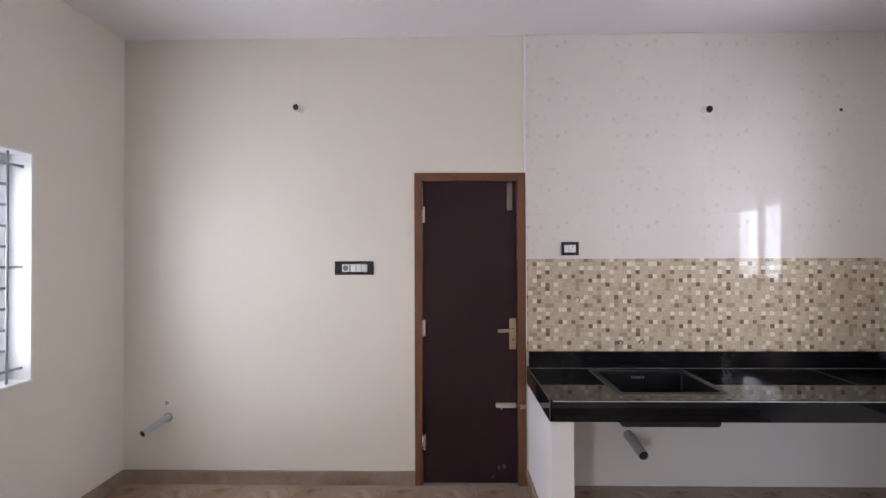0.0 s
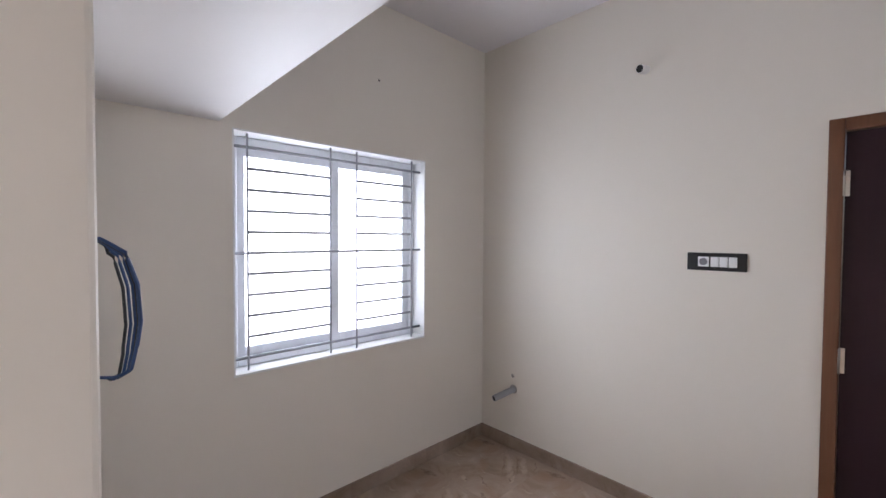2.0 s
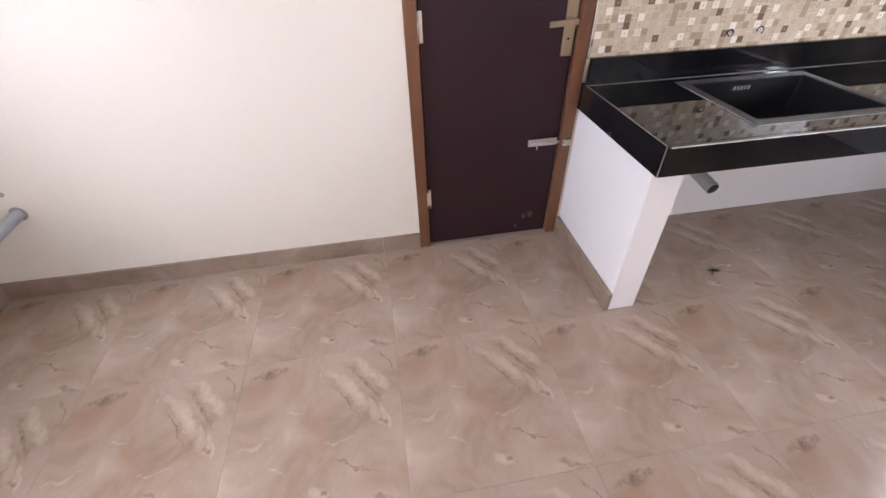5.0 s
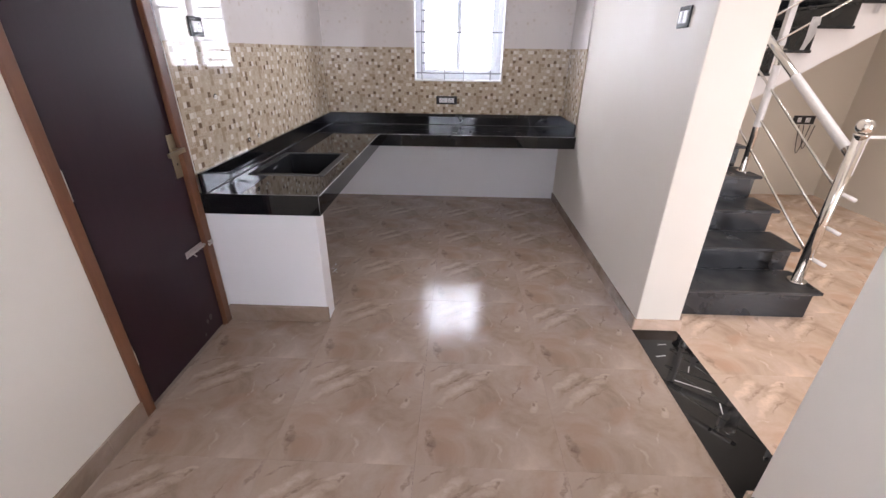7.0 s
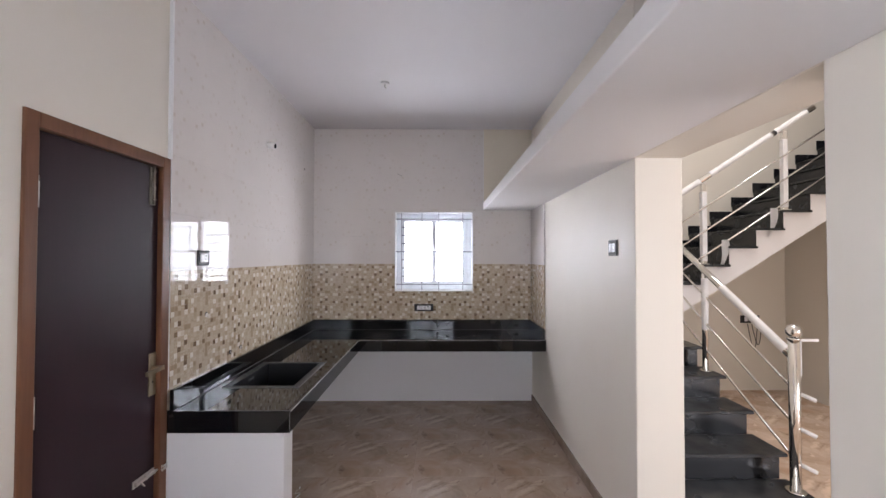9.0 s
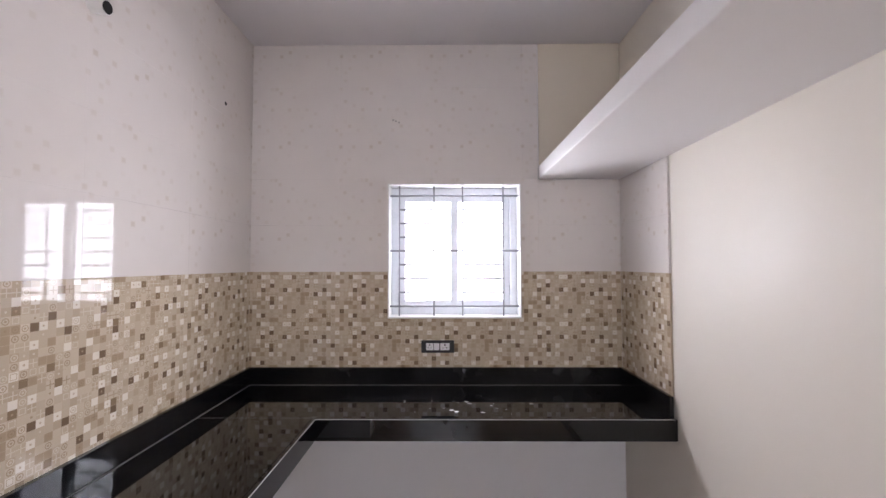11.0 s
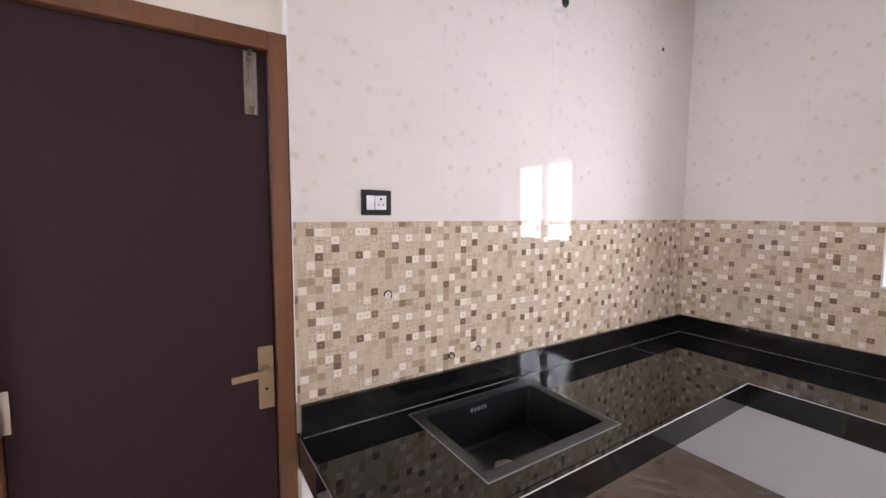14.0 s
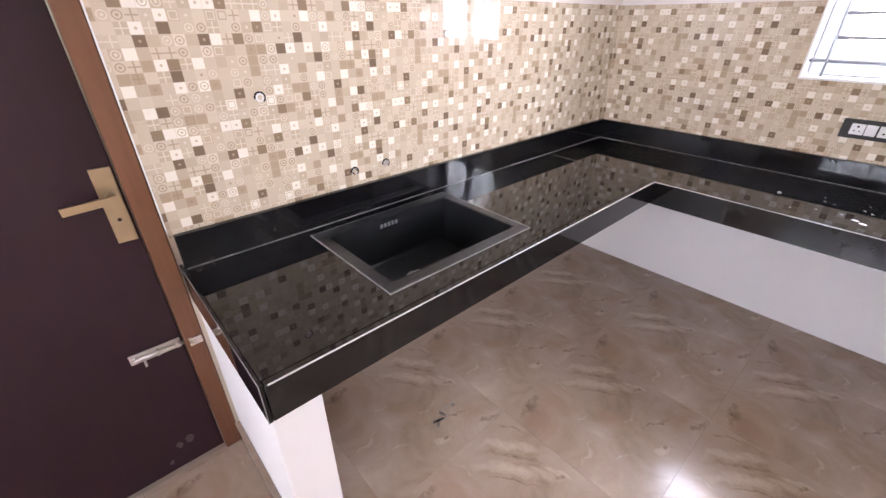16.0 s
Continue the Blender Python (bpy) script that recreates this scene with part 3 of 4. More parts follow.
# Thin grey strips on the top and the upright arris of the worktop's end.
part_at("grey_strip", solid((0.04, 2.7462, CT + 0.0060, CX - 0.001, 2.7482, CT + 0.0078), (CX - 0.0012, 2.7462, CB + 0.002, CX + 0.0008, 2.7482, CT + 0.006)), RIM, counter, "grey strip along the end arris")
part_at("upstand", solid((0.013, 2.7575, CT, 0.033, END - 0.034, 0.902), bevel=0.0015), GRANITE, counter)
part_at("upstand", solid((0.013, END - 0.033, CT, RX - 0.035, END - 0.013, 0.902), bevel=0.0015), GRANITE, counter)
part_at("upstand", solid((RX - 0.034, CY - 0.01, CT, RX - 0.014, END - 0.013, 0.902), bevel=0.0015), GRANITE, counter)
part_at("sealant_line", solid((0.033, 2.76, CT, 0.0365, END - 0.037, CT + 0.002), (0.0365, END - 0.037, CT, RX - 0.036, END - 0.0335, CT + 0.002)), RIM, counter, "grey sealant line")
part_at("slab_joint", solid((0.037, 4.586, CT, CX - 0.01, 4.5875, CT + 0.0006)), RIM, counter)
for k in range(26):
    x, y = random.uniform(1.05, 1.85), random.uniform(4.63, 4.92)
    r = random.choice((0.003, 0.004, 0.006, 0.010))
    bm = bmesh.new()
    bmesh.ops.create_uvsphere(bm, u_segments=8, v_segments=4, radius=r, matrix=Matrix.Translation((x, y, CT)) @ Matrix.Diagonal((1.3, random.uniform(0.6, 1.2), 0.12, 1)))
    part_at("plaster_speck", bm, GLINT_MARKS, counter)
setting("under_counter_paint", solid((0.0, 2.883, 0.0, 0.003, END, CB + 0.07)), WHITE, "white painted wall under the worktop", "wall")
setting("counter_pier", solid((0.001, 2.757, -0.012, 0.606, 2.882, CB - 0.001), bevel=0.004, segments=2), WHITE, "white painted masonry pier under the worktop", "pier")

sink = thing("kitchen_sink", (0.3, 3.43, CT), "black composite single-bowl sink set into the granite worktop", "sink")
part_at("rim", solid((0.084, 3.140, CT - 0.001, 0.126, 3.748, CT + 0.003), (0.506, 3.140, CT - 0.001, 0.546, 3.748, CT + 0.003),
                     (0.126, 3.140, CT - 0.001, 0.506, 3.176, CT + 0.003), (0.126, 3.712, CT - 0.001, 0.506, 3.748, CT + 0.003), bevel=0.001), SINK, sink)
part_at("sealant", solid((0.079, 3.135, CT, 0.0845, 3.753, CT + 0.002), (0.5455, 3.135, CT, 0.551, 3.753, CT + 0.002),
                         (0.0845, 3.135, CT, 0.5455, 3.1405, CT + 0.002), (0.0845, 3.7475, CT, 0.5455, 3.753, CT + 0.002)), RIM, sink, "grey sealant line")
BZ = 0.600
bowl = solid((0.122, 3.172, BZ, 0.510, 3.716, CT))
bmesh.ops.delete(bowl, geom=[f for f in bowl.faces if f.normal.z > 0.9], context="FACES")
bmesh.ops.bevel(bowl, geom=[e for e in bowl.edges if not e.is_boundary], offset=0.018, segments=3, profile=0.5, affect="EDGES")
bmesh.ops.recalc_face_normals(bowl, faces=bowl.faces[:])
bmesh.ops.solidify(bowl, geom=bowl.faces[:], thickness=0.006)
part_at("bowl", bowl, SINK, sink)
part_at("drain", rod([(0.30, 3.43, BZ + 0.004), (0.30, 3.43, BZ + 0.007)], 0.045, 24), STEEL, sink)
bars = bmesh.new()
for k, w in enumerate((0.012, 0.009, 0.012, 0.010, 0.011)):
    bmesh.ops.create_cube(bars, size=1, matrix=Matrix.Translation((0.1295, 3.395 + 0.017 * k, CT - 0.030)) @ Matrix.Diagonal((0.0015, w, 0.016, 1)))
part_at("maker_mark", bars, MARK, sink, "small pale grey print")


# ---- switches and sockets ----
def plate(name, centre, normal, w, h, modules, label, category):
    """A black-framed plate. modules: (offset, width, kind) across it."""
    ob = thing(name, centre, label, category)
    turn = {"x": 90, "-x": -90, "-y": 0}[normal]
    ob.rotation_euler = (0, 0, radians(turn))
    part("cover_frame", solid((-w / 2, -0.010, -h / 2, w / 2, 0, h / 2), bevel=0.003, segments=2), PLATE, ob, "black cover frame")
    mh = h * 0.56
    for off, mw, kind in modules:
        mod = part("module", solid((off - mw / 2, -0.0135, -mh / 2, off + mw / 2, -0.009, mh / 2), bevel=0.0015), MODULE, ob, "white module")
        if kind == "socket":
            holes = bmesh.new()
            for x, z, r in ((0, 0.25, 0.075), (-0.2, -0.15, 0.05), (0.2, -0.15, 0.05)):
                rod([(off + x * mw, -0.0130, z * mh), (off + x * mw, -0.0139, z * mh)], r * mw * 1.3, 10, holes)
            part("pin_hole", holes, DARK, mod)
        elif kind == "switch":
            part("rocker", solid((off - mw * 0.4, -0.0165, -mh * 0.42, off + mw * 0.4, -0.013, mh * 0.42), bevel=0.0015), MODULE, mod)
        elif kind == "mark":
            part("dial", rod([(off, -0.0130, 0), (off, -0.0165, 0)], mh * 0.36, 14), MARK, mod)
    return ob


plate("switch_board", (0.0, 1.585, 1.460), "x", 0.262, 0.092, [(-0.055, 0.05, "mark"), (-0.005, 0.036, "switch"), (0.034, 0.036, "switch"), (0.073, 0.036, "switch")],
      "black-framed switch board with white modules beside the door", "switch")
plate("wall_socket", (0.012, 3.038, 1.586), "x", 0.116, 0.090, [(-0.024, 0.03, "switch"), (0.015, 0.044, "socket")], "black-framed white socket on pale tiles", "socket")
plate("wall_socket", (1.24, END - 0.012, 1.034), "-y", 0.212, 0.080, [(-0.052, 0.046, "socket"), (-0.008, 0.036, "switch"), (0.046, 0.060, "socket")],
      "black-framed double socket below the kitchen window", "socket")
plate("light_switch", (RX, 3.03, 1.650), "-x", 0.112, 0.094, [(-0.02, 0.036, "switch"), (0.02, 0.036, "socket")], "black-framed socket on the cream wall", "switch")
# Stands in for an open metal box in the wall; its switch is made up.
plate("wall_box_plate", (RX, 1.275, 1.432), "-x", 0.115, 0.115, [(0.0, 0.06, "switch")], "black-framed plate standing in for an open dark wall box near the doorway", "switch")
plate("hall_socket", (5.16, HY, 0.853), "-y", 0.23, 0.09, [(-0.05, 0.04, "switch"), (0.04, 0.05, "socket")], "black-framed socket with loose wires under the stairs", "socket")

cables = thing("loose_cables", (RX, 1.115, 1.3), "bundle of blue and black loose wires looped out of the wall", "cable")
for k in range(6):
    o = 0.006 * (k - 2.5)
    pts = []
    loop = ((-0.004, 1.535), (0.03, 1.535), (0.07, 1.51), (0.086, 1.46), (0.09, 1.40), (0.083, 1.355), (0.076, 1.325), (0.06, 1.318), (0.035, 1.322), (-0.004, 1.332))
    for i in range(37):
        q = i / 36 * 8.999
        a, f = int(q), q - int(q)
        (d0, z0), (d1, z1) = loop[a], loop[a + 1]
        f = f * f * (3 - 2 * f) * 0.4 + f * 0.6
        d, z = d0 + (d1 - d0) * f, z0 + (z1 - z0) * f
        pts.append((RX - 1.04 * d * (1 + 8 * o) + 0.5 * abs(o) * (d > 0.06), 1.115 + o * (0.9 if z > 1.36 else 0.35), 1.517 + (z - 1.492) * 1.28 + 0.3 * o * (d > 0.05)))
    part_at("wire", rod(pts, 0.0032, 7), CABLE if k % 3 else CABLE_DARK, cables)
hall_wire = thing("loose_cables", (5.2, HY, 0.7), "thin black wires hanging in a loop below a socket", "cable")
for k in range(2):
    pts = [(5.12 + 0.05 * k + 0.12 * i / 20, HY - 0.02 - 0.02 * math.sin(math.pi * i / 20), 0.80 - (0.30 - 0.05 * k) * math.sin(math.pi * i / 20)) for i in range(21)]
    part_at("wire", rod(pts, 0.004, 7), CABLE_DARK, hall_wire)


# ---- pipe ends and holes ----
def pipe(a, b, outer, material, label):
    ob = thing("pipe_stub", a, label, "pipe")
    part_at("pipe", tube(a, b, outer, outer - 0.003, 0.06), material, ob)
    way = (Vector(b) - Vector(a)).normalized()
    e = Vector(b) - way * 0.004
    # A black disc just behind the rim gives the bore its shade.
    part_at("bore", rod([e - way * 0.01, e], outer - 0.0032, 16), DARK, ob, "black disc that stands in for the shade inside the pipe")
    return ob


def collar(stub, centre, r):
    """A ragged ring of plaster where a pipe leaves the wall."""
    part_at("plaster_collar", rod([(centre[0] - 0.004, centre[1], centre[2]), (centre[0] + 0.003, centre[1], centre[2])], r, 16), PLASTER, stub, "grey plaster collar")


pipe((-0.02, 1.222, 2.548), (0.075, 1.212, 2.533), 0.024, PVC_WHITE, "short white pipe stub high on the cream wall")
pipe((-0.02, 3.942, 2.512), (0.075, 3.936, 2.495), 0.026, PVC_WHITE, "short white pipe stub high on the pale tiles")
drain_stub = pipe((-0.02, 0.316, 0.452), (0.178, 0.266, 0.411), 0.023, PVC_GREY, "grey drain pipe stub low in the corner")
collar(drain_stub, (0.001, 0.311, 0.448), 0.032)
pipe((-0.02, 3.42, 0.345), (0.225, 3.42, 0.31), 0.031, PVC_GREY, "grey waste pipe stub under the worktop")


def blot(centre, axis, r, material, name, label):
    """A small ragged patch on a wall."""
    bm = bmesh.new()
    m = Matrix.Translation(centre) @ (pose(0, 0, 0, 0, 90, 0) if axis == "x" else pose(0, 0, 0, 90, 0, 0))
    bmesh.ops.create_cone(bm, cap_ends=True, segments=14, radius1=r, radius2=r * 0.85, depth=0.003, matrix=m)
    for v in bm.verts:
        d = v.co - Vector(centre)
        v.co = Vector(centre) + d * random.uniform(0.8, 1.2)
    return tagged(part(name, bm, material), label, "wall hole", kind="structure")


blot((0.001, 0.302, 0.545), "x", 0.014, PLASTER, "wall_hole", "small chipped hole above a pipe stub")
blot((0.997, 0.001, 2.554), "y", 0.007, DARK, "wall_hole", "small dark drill hole in cream paint")
blot((0.013, 4.84, 2.505), "x", 0.011, DARK, "wall_hole", "small dark drill hole in pale tiles")
for dx in (-0.018, 0, 0.02):
    blot((0.965 + dx, END - 0.0135, 2.513 - dx * 0.4), "y", 0.006, PLASTER, "wall_hole", "chipped drill hole in pale tiles")
hook = thing("ceiling_hook", (0.958, 3.96, TOP), "small white ceiling rose with a hook", "ceiling hook")
part_at("rose", rod([(0.958, 3.96, TOP), (0.958, 3.96, TOP - 0.012)], 0.035, 20), PVC_WHITE, hook)
part_at("hook", rod([(0.958, 3.96, TOP - 0.012), (0.958, 3.96, TOP - 0.035), (0.972, 3.96, TOP - 0.045)], 0.004, 8), STEEL, hook)
for y, z in ((3.084, 1.245), (3.372, 0.955), (3.512, 0.958)):
    tap = thing("tap_point", (0.012, y, z), "capped water pipe end in a chipped hole in the tiles", "tap point")
    pts = [(0.013, y + 0.015 * math.cos(a), z + 0.015 * math.sin(a)) for a in (-0.9 + 0.42 * k for k in range(11))]
    part_at("chipped_rim", rod(pts, 0.0028, 7), DARK, tap)
    part_at("pipe_end", tube((0.0, y, z), (0.018, y, z), 0.0125, 0.008, 0.012), PVC_WHITE if z > 1 else STEEL, tap)

# ---- stairs ----
SX, SY = 3.59, 2.942
TREAD, RISE, R1 = 0.272, 0.165, 0.192
TREAD2, RISE2 = 0.264, 0.174   # upper flight
stairs = thing("staircase", (SX, SY, 0), "dark granite staircase that turns at a landing", "staircase", kind="structure")
for k in range(7):
    y, z = SY + TREAD * k, R1 + RISE * k
    part_at("riser", solid((RO + 0.002, y, z - (R1 if k == 0 else RISE) - 0.0, SX - 0.02, y + 0.02, z - 0.022)), STEP, stairs)
    if k < 6:
        part_at("tread", solid((RO + 0.002, y - 0.022, z - 0.022, SX + 0.02, y + TREAD, z), bevel=0.004), DUSTY_STEP, stairs)
        part_at("step_core", solid((RO + 0.002, y + 0.02, 0 if k < 3 else z - 0.35, SX - 0.022, y + TREAD + 0.019, z - 0.0225)), WHITE, stairs)
LZ = R1 + RISE * 6
LY0 = SY + TREAD * 6
part_at("landing", solid((RO + 0.002, LY0 - 0.022, LZ - 0.022, 3.640, HY - 0.002, LZ), bevel=0.004), STEP, stairs)
part_at("landing_slab", solid((RO + 0.002, LY0, LZ - 0.17, 3.63, HY - 0.002, LZ - 0.0225)), WHITE, stairs)
F0 = 3.65
F_Y = 4.477
bm = bmesh.new()
n = 12
FX = F0 + TREAD2 * n
side = []
for k in range(n):
    side += [(F0 + TREAD2 * k, LZ + RISE2 * k), (F0 + TREAD2 * k, LZ + RISE2 * (k + 1) - 0.0225)]
side += [(FX, LZ + RISE2 * n - 0.0225), (FX, LZ - 0.16 + 0.63 * (FX - F0)), (F0, LZ - 0.16)]
a = [bm.verts.new((x, F_Y + 0.02, z)) for x, z in side]
b = [bm.verts.new((x, HY - 0.002, z)) for x, z in side]
bm.faces.new(a), bm.faces.new(b[::-1])
for i in range(len(a)):
    j = (i + 1) % len(a)
    bm.faces.new((a[i], b[i], b[j], a[j]))
part_at("flight_slab", bm, WHITE, stairs, "white painted concrete flight")
for k in range(n):
    x, z = F0 + TREAD2 * k, LZ + RISE2 * (k + 1)
    part_at("tread", solid((x - 0.022, F_Y - 0.012, z - 0.022, min(x + TREAD2, FX), HY - 0.003, z), bevel=0.004), STEP, stairs)
    part_at("riser", solid((x - 0.006, F_Y + 0.012, z - RISE2, x + 0.0, HY - 0.003, z - 0.0225)), STEP, stairs)
    part_at("wall_skirting", solid((x - 0.02, HY - 0.014, z, x + TREAD2, HY - 0.003, z + 0.1)), STEP, stairs)

rail = thing("stair_railing", (SX, SY, R1), "polished stainless steel stair railing partly wrapped in film", "railing")
PX, PY = 3.545, 3.065
nt = 1.10
part_at("newel_post", rod([(PX, PY, R1), (PX, PY, nt)], 0.030, 18), CHROME, rail)
part_at("newel_base", rod([(PX, PY, R1), (PX, PY, R1 + 0.012)], 0.052, 20), CHROME, rail)
part_at("newel_cap", rod([(PX, PY, nt), (PX, PY, nt + 0.012)], 0.036, 18), CHROME, rail)
part_at("newel_ball", ball((PX, PY, nt + 0.05), 0.042), CHROME, rail)
SL = RISE / TREAD
P2 = PY + 0.82


def up(y, z):
    return z + SL * (y - PY)


part_at("handrail", rod([(PX, PY, 0.99), (PX, LY0 + 0.02, up(LY0 + 0.02, 0.99))], 0.025, 14), CHROME, rail, "steel handrail wrapped in film")
part_at("handrail_film", rod([(PX, PY + 0.05, up(PY + 0.05, 0.99)), (PX, PY + 0.62, up(PY + 0.62, 0.99))], 0.0275, 14, caps=False), FILM, rail, "white protective film")
for z in (0.36, 0.57, 0.78):
    part_at("rail_rod", rod([(PX, PY - 0.03, up(PY, z)), (PX, LY0 + 0.02, up(LY0 + 0.02, z))], 0.008, 10), CHROME, rail)
    part_at("rod_end", rod([(PX + 0.02, PY - 0.01, z), (PX + 0.085, PY - 0.05, z - 0.03)], 0.012, 8), FILM, rail, "loose film on the rod end")
pz = R1 + RISE * math.floor((P2 - SY) / TREAD)
part_at("post", rod([(PX, P2, pz), (PX, P2, up(P2, 0.99))], 0.022, 16), CHROME, rail)
part_at("post_film", rod([(PX, P2, up(P2, 0.52)), (PX, P2, up(P2, 0.93))], 0.0245, 14, caps=False), FILM, rail, "white protective film")
part_at("post_base", rod([(PX, P2, pz), (PX, P2, pz + 0.008)], 0.042, 18), CHROME, rail)
part_at("ribbon", solid((PX + 0.03, PY - 0.004, nt - 0.22, PX + 0.045, PY, nt), (PX + 0.03, PY - 0.004, nt - 0.012, PX + 0.15, PY, nt + 0.004), bevel=0.001), FILM, rail, "loose white film")
RY = F_Y + 0.045


def up2(x, drop):
    """Height of the upper rail at x, less drop."""
    return 2.239 + 0.648 * (x - 3.784) - drop


for x in (3.955, 4.745, 5.535):
    tz = LZ + RISE2 * (1 + math.floor((x - F0) / TREAD2))
    part_at("post", solid((x - 0.021, RY - 0.021, tz, x + 0.021, RY + 0.021, up2(x, 0.045)), bevel=0.004, segments=2), CHROME, rail)
    part_at("post_base", solid((x - 0.042, RY - 0.036, tz, x + 0.042, RY + 0.036, tz + 0.008), bevel=0.002), CHROME, rail)
    part_at("post_film", solid((x - 0.0235, RY - 0.0235, tz + 0.03, x + 0.0235, RY + 0.0235, up2(x, 0.12)), bevel=0.004, segments=2), FILM, rail, "white protective film")
    part_at("post_neck", rod([(x, RY, up2(x, 0.05)), (x, RY, up2(x, 0.01))], 0.008, 10), CHROME, rail)
part_at("handrail", rod([(3.58, RY, up2(3.58, 0)), (5.045, RY, up2(5.045, 0))], 0.025, 14), CHROME, rail)
for a, b in ((3.60, 3.92), (4.02, 4.62), (4.66, 4.97)):
    part_at("handrail_film", rod([(a, RY, up2(a, 0)), ((a + b) / 2, RY, up2((a + b) / 2, -0.002)), (b, RY, up2(b, 0))], 0.0278, 14, caps=False), FILM, rail, "white protective film")
for drop in (0.27, 0.50, 0.73):
    part_at("rail_rod", rod([(3.58, RY - 0.03, up2(3.58, drop)), (5.58, RY - 0.03, up2(5.58, drop))], 0.0085, 10), CHROME, rail)
for x in (4.13, 4.60):
    bm = bmesh.new()
    prev = None
    for i in range(9):
        s = i / 8
        z = up2(x, 0.70) - 0.27 * s
        w = 0.03 + 0.012 * math.sin(5 * s)
        c = x + 0.02 * math.sin(3 * s) - 0.04 * s
        row = [bm.verts.new((c + w * (q - 1), RY - 0.046 - 0.01 * math.sin(4 * s + q), z)) for q in range(3)]
        if prev:
            for q in range(2):
                bm.faces.new((prev[q], prev[q + 1], row[q + 1], row[q]))
        prev = row
    bmesh.ops.solidify(bm, geom=bm.faces[:], thickness=0.002)
    part_at("film_scrap", bm, FILM, rail, "hanging scrap of film")


# ---- wall tiles ----
PRINT = ("......m.....r.d.....w", "..dww...wwd.......d..", "..r..w.......wrw..w.r", "...w.d.r...r.d...r..w", "...d..r.dw.dr....d...", "..w...r.r.....rdw.w.w",
         ".r..wd.w...r.r.....d.", ".m...d..r.r....w.m...", ".w...w.w...r.....r.w.", "d.....r...d...w.m.r..", "..wd...r.w...w...d.r.")
dice = random.Random(11)
SQUARES = {}
for j, row in enumerate(PRINT):
    for i, letter in enumerate(row):
        any_beige = dice.choice((0.05, 0.1, 0.3, 0.3, 0.33, 0.5, 0.55, 0.7)), dice.choice((0.1, 0.27, 0.4, 0.52, 0.9, 0.9, 0.9))
        SQUARES[i, j] = {"w": (0.83, dice.choice((0.1, 0.27, 0.27, 0.4, 0.9, 0.9))), "d": (dice.choice((0.90, 0.95)), dice.choice((0.27, 0.9, 0.9))),
                         "m": (0.70, 0.9), "r": (dice.choice((0.3, 0.6, 0.6, 0.98)), 0.1), ".": any_beige}[letter]


def printed(bm, at, a0, z0, a1, z1, shift):
    """The glazed face of a mosaic tile, one quad a printed square; at(a, z) is its place in space."""
    uv, shade, motif = bm.loops.layers.uv.new("UVMap"), bm.faces.layers.float.new("print"), bm.faces.layers.float.new("motif")
    for i in range(math.floor((a0 - shift) / CELL_U), math.ceil((a1 - shift) / CELL_U)):
        for j in range(math.floor((V0 - z1) / CELL_V), math.ceil((V0 - z0) / CELL_V)):
            l, r = max(a0, shift + i * CELL_U), min(a1, shift + (i + 1) * CELL_U)
            t, b = min(z1, V0 - j * CELL_V), max(z0, V0 - (j + 1) * CELL_V)
            if r - l < 1e-5 or t - b < 1e-5:
                continue
            ring = ((l, b), (r, b), (r, t), (l, t))
            f = bm.faces.new([bm.verts.new(at(*q)) for q in ring])
            f[shade], f[motif] = SQUARES[i % 21, j % 11]
            for loop, (a, z) in zip(f.loops, ring):
                loop[uv].uv = ((a - shift) / CELL_U, (V0 - z) / CELL_V)


def wall_tiles(parent, axis, a0, a1, plane, out, rows, shift, holes=()):
    """Glazed tiles 12 mm proud of a wall, each cut round the openings given as (a0, z0, a1, z1)."""
    for z0, z1, material, name in rows:
        c = a0
        while c < a1 - 0.002:
            d = min(shift + 0.6 * (math.floor((c - shift) / 0.6 + 0.001) + 1), a1)
            pieces = [(c, z0, d, z1)]
            for hx0, hz0, hx1, hz1 in holes:
                cut = []
                for p in pieces:
                    if p[2] <= hx0 or p[0] >= hx1 or p[3] <= hz0 or p[1] >= hz1:
                        cut.append(p)
                        continue
                    l, r = max(p[0], hx0), min(p[2], hx1)
                    if p[0] < hx0: cut.append((p[0], p[1], hx0, p[3]))
                    if p[2] > hx1: cut.append((hx1, p[1], p[2], p[3]))
                    if p[1] < hz0: cut.append((l, p[1], r, hz0))
                    if p[3] > hz1: cut.append((l, hz1, r, p[3]))
                pieces = cut
            for p in pieces:
                g = 0.00015
                front = plane + out * 0.012
                face = plane + out * (0.0118 if material is MOSAIC else 0.012)
                lo, hi = sorted((plane, face))
                box = (lo, p[0] + g, p[1] + g, hi, p[2] - g, p[3] - g) if axis == "y" else (p[0] + g, lo, p[1] + g, p[2] - g, hi, p[3] - g)
                body = solid(box, bevel=0.0003)
                if material is MOSAIC:
                    printed(body, (lambda a, z: (front, a, z)) if axis == "y" else (lambda a, z: (a, front, z)), p[0] + g, p[1] + g, p[2] - g, p[3] - g, shift)
                part(name, body, material, parent)
            c = d


def courses(top):
    """Tile courses from the worktop up to top."""
    out = [(0.893, 0.908, MOSAIC, "mosaic_tile"), (0.908, 1.213, MOSAIC, "mosaic_tile"), (1.213, 1.518, MOSAIC, "mosaic_tile")]
    z = 1.518
    while z < top - 0.002:
        out.append((z, min(z + 0.305, top), PALE, "pale_tile"))
        z += 0.305
    return out


east_tiles = thing("tile_panel", (0, 0, 0), "glazed tiles on the side wall above the worktop", "wall tiles", kind="structure")
wall_tiles(door_wall, "y", DOOR1 + 0.004, END - 0.0125, 0.0, 1, courses(TOP - 0.001), U0)
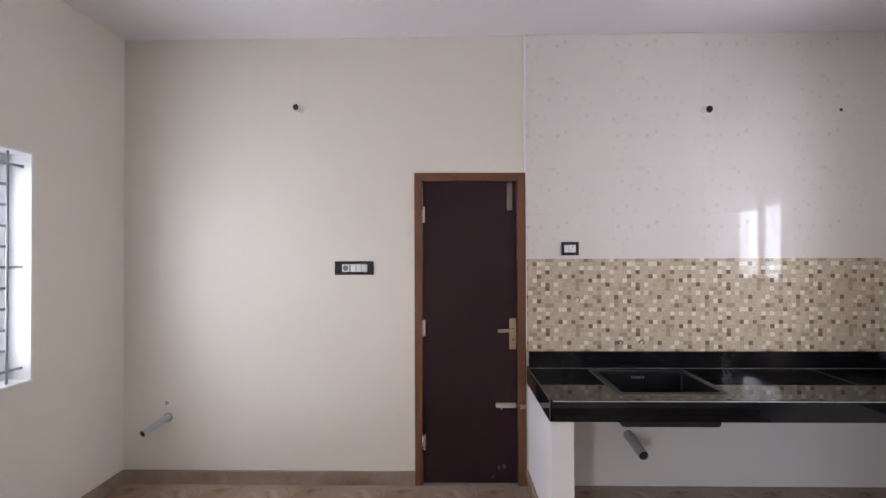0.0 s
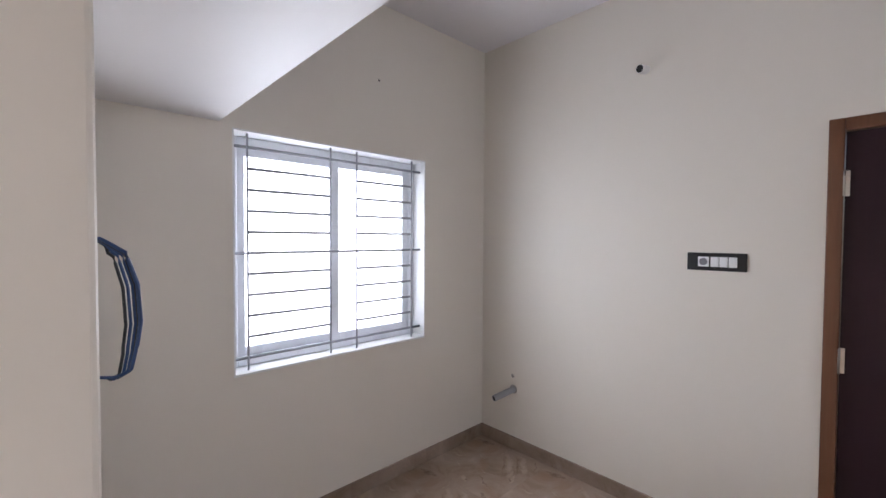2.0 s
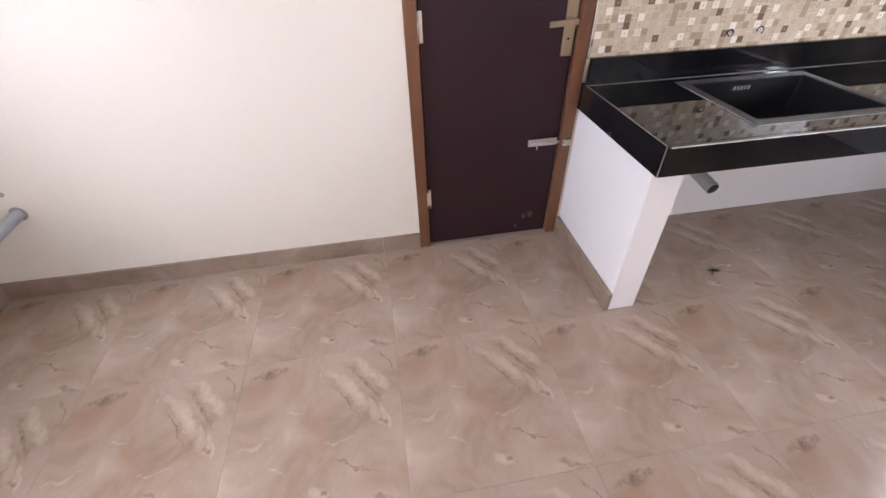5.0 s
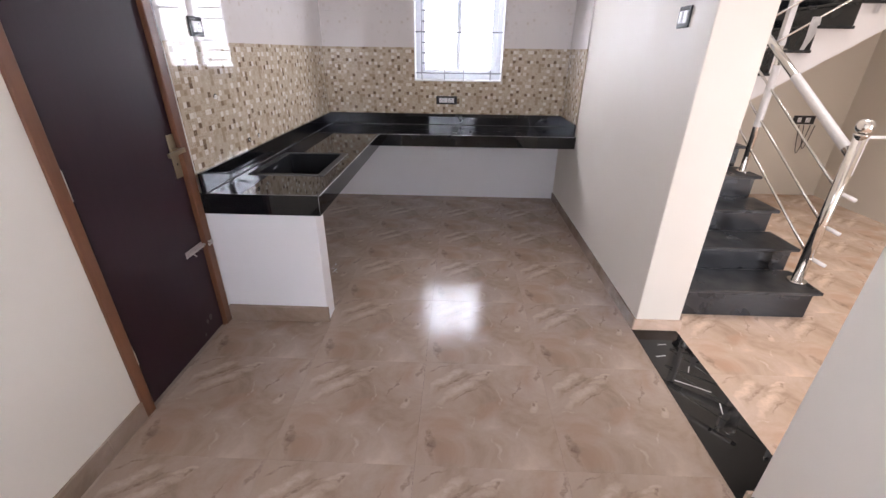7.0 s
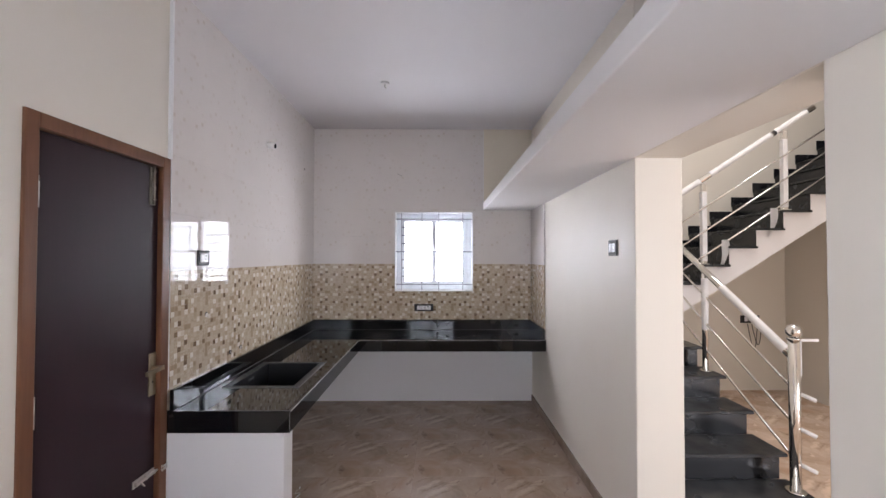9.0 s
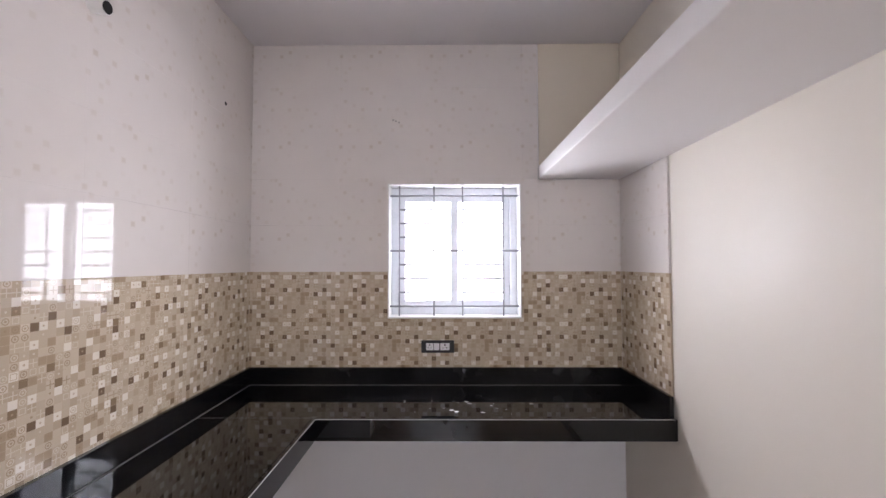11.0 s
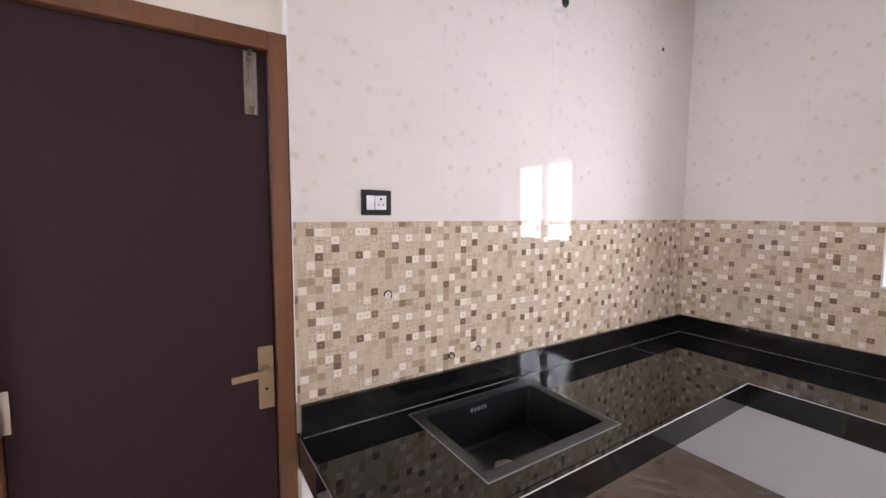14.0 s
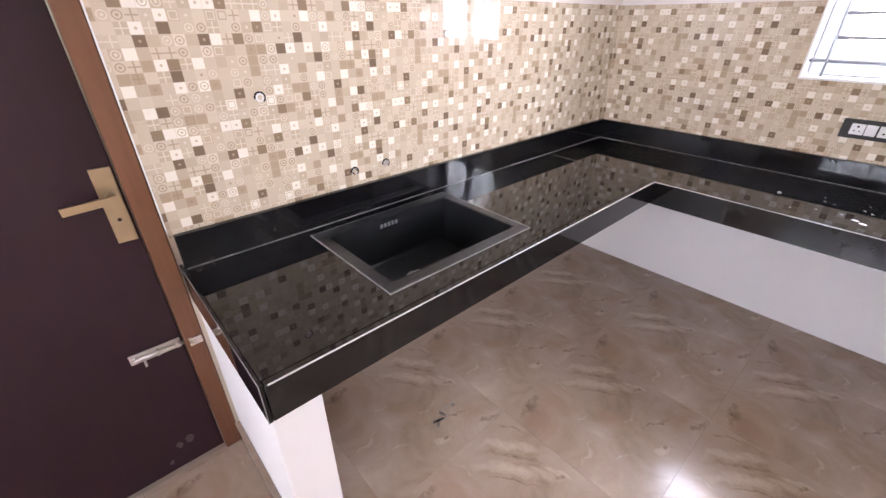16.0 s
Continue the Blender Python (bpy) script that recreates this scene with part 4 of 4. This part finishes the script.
wall_tiles(end_wall, "x", 0.0, 1.90, END, -1, courses(TOP - 0.001), 0.0, [(KWX0, KWZ0, KWX1, KWZ1)])
wall_tiles(end_wall, "x", 1.90, RX - 0.0125, END, -1, courses(LOFT - 0.001), 0.0)
wall_tiles(east_tiles, "y", 4.60, END - 0.0125, RX, -1, courses(LOFT - 0.001), 4.60)
part("plaster_edge", solid((0.0, DOOR1 - 0.010, 2.1, 0.017, DOOR1 + 0.0035, TOP - 0.001), (0.0125, DOOR1 + 0.0005, 0.91, 0.014, DOOR1 + 0.004, 2.1)), REVEAL, door_wall, "white plaster edge beside the tiles")
setting("loft_end_paint", solid((1.906, END - 0.016, LOFT + 0.089, RX - 0.001, END - 0.0125, TOP - 0.001)), YELLOW, "cream painted wall above the loft shelf", "wall")


# ---- floor tiles ----
def floor_tiles(parent, x0, x1, y0, y1, ox, oy, material, name="floor_tile"):
    shared = {}
    i0, j0 = math.floor((x0 - ox) / 0.6), math.floor((y0 - oy) / 0.6)
    for i in range(i0, math.ceil((x1 - ox) / 0.6)):
        for j in range(j0, math.ceil((y1 - oy) / 0.6)):
            a, b = max(x0, ox + 0.6 * i), min(x1, ox + 0.6 * i + 0.6)
            c, d = max(y0, oy + 0.6 * j), min(y1, oy + 0.6 * j + 0.6)
            if b - a < 0.004 or d - c < 0.004:
                continue
            cx, cy = ox + 0.6 * i, oy + 0.6 * j
            key = tuple(round(v, 4) for v in (a - cx, c - cy, b - cx, d - cy))
            if key not in shared:
                g = 0.00025
                shared[key] = mesh(name, solid((key[0] + g, key[1] + g, -0.011, key[2] - g, key[3] - g, 0.0), bevel=0.0005), material)
            t = new(name, shared[key])
            t.parent = parent
            t.location = (cx, cy, 0)


floor_tiles(floor_bed, 0.0, RX - 0.012, 0.0, END, 0.022, 0.012, STONE)
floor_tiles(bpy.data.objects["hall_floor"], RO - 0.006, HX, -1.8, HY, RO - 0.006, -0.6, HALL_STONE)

smear = thing("plaster_smear", (0.46, 3.40, 0), "dried white plaster smear on the brown floor tiles", "plaster smear")
for k, (x, y, l, w, a) in enumerate(((0.47, 3.38, 0.07, 0.012, 70), (0.455, 3.41, 0.05, 0.006, 20), (0.45, 3.475, 0.035, 0.010, 100), (0.485, 3.36, 0.04, 0.005, 140), (0.44, 3.44, 0.06, 0.003, 85))):
    bm = bmesh.new()
    ring = [bm.verts.new((l / 2 * math.cos(q) * random.uniform(0.7, 1.1), w / 2 * math.sin(q) * random.uniform(0.6, 1.3), 0)) for q in (2 * math.pi * i / 12 for i in range(12))]
    bm.faces.new(ring)
    bmesh.ops.solidify(bm, geom=bm.faces[:], thickness=0.0012)
    bmesh.ops.transform(bm, matrix=pose(x, y, 0.0008, 0, 0, a), verts=bm.verts[:])
    part_at("smear_patch", bm, GLINT_MARKS, smear)
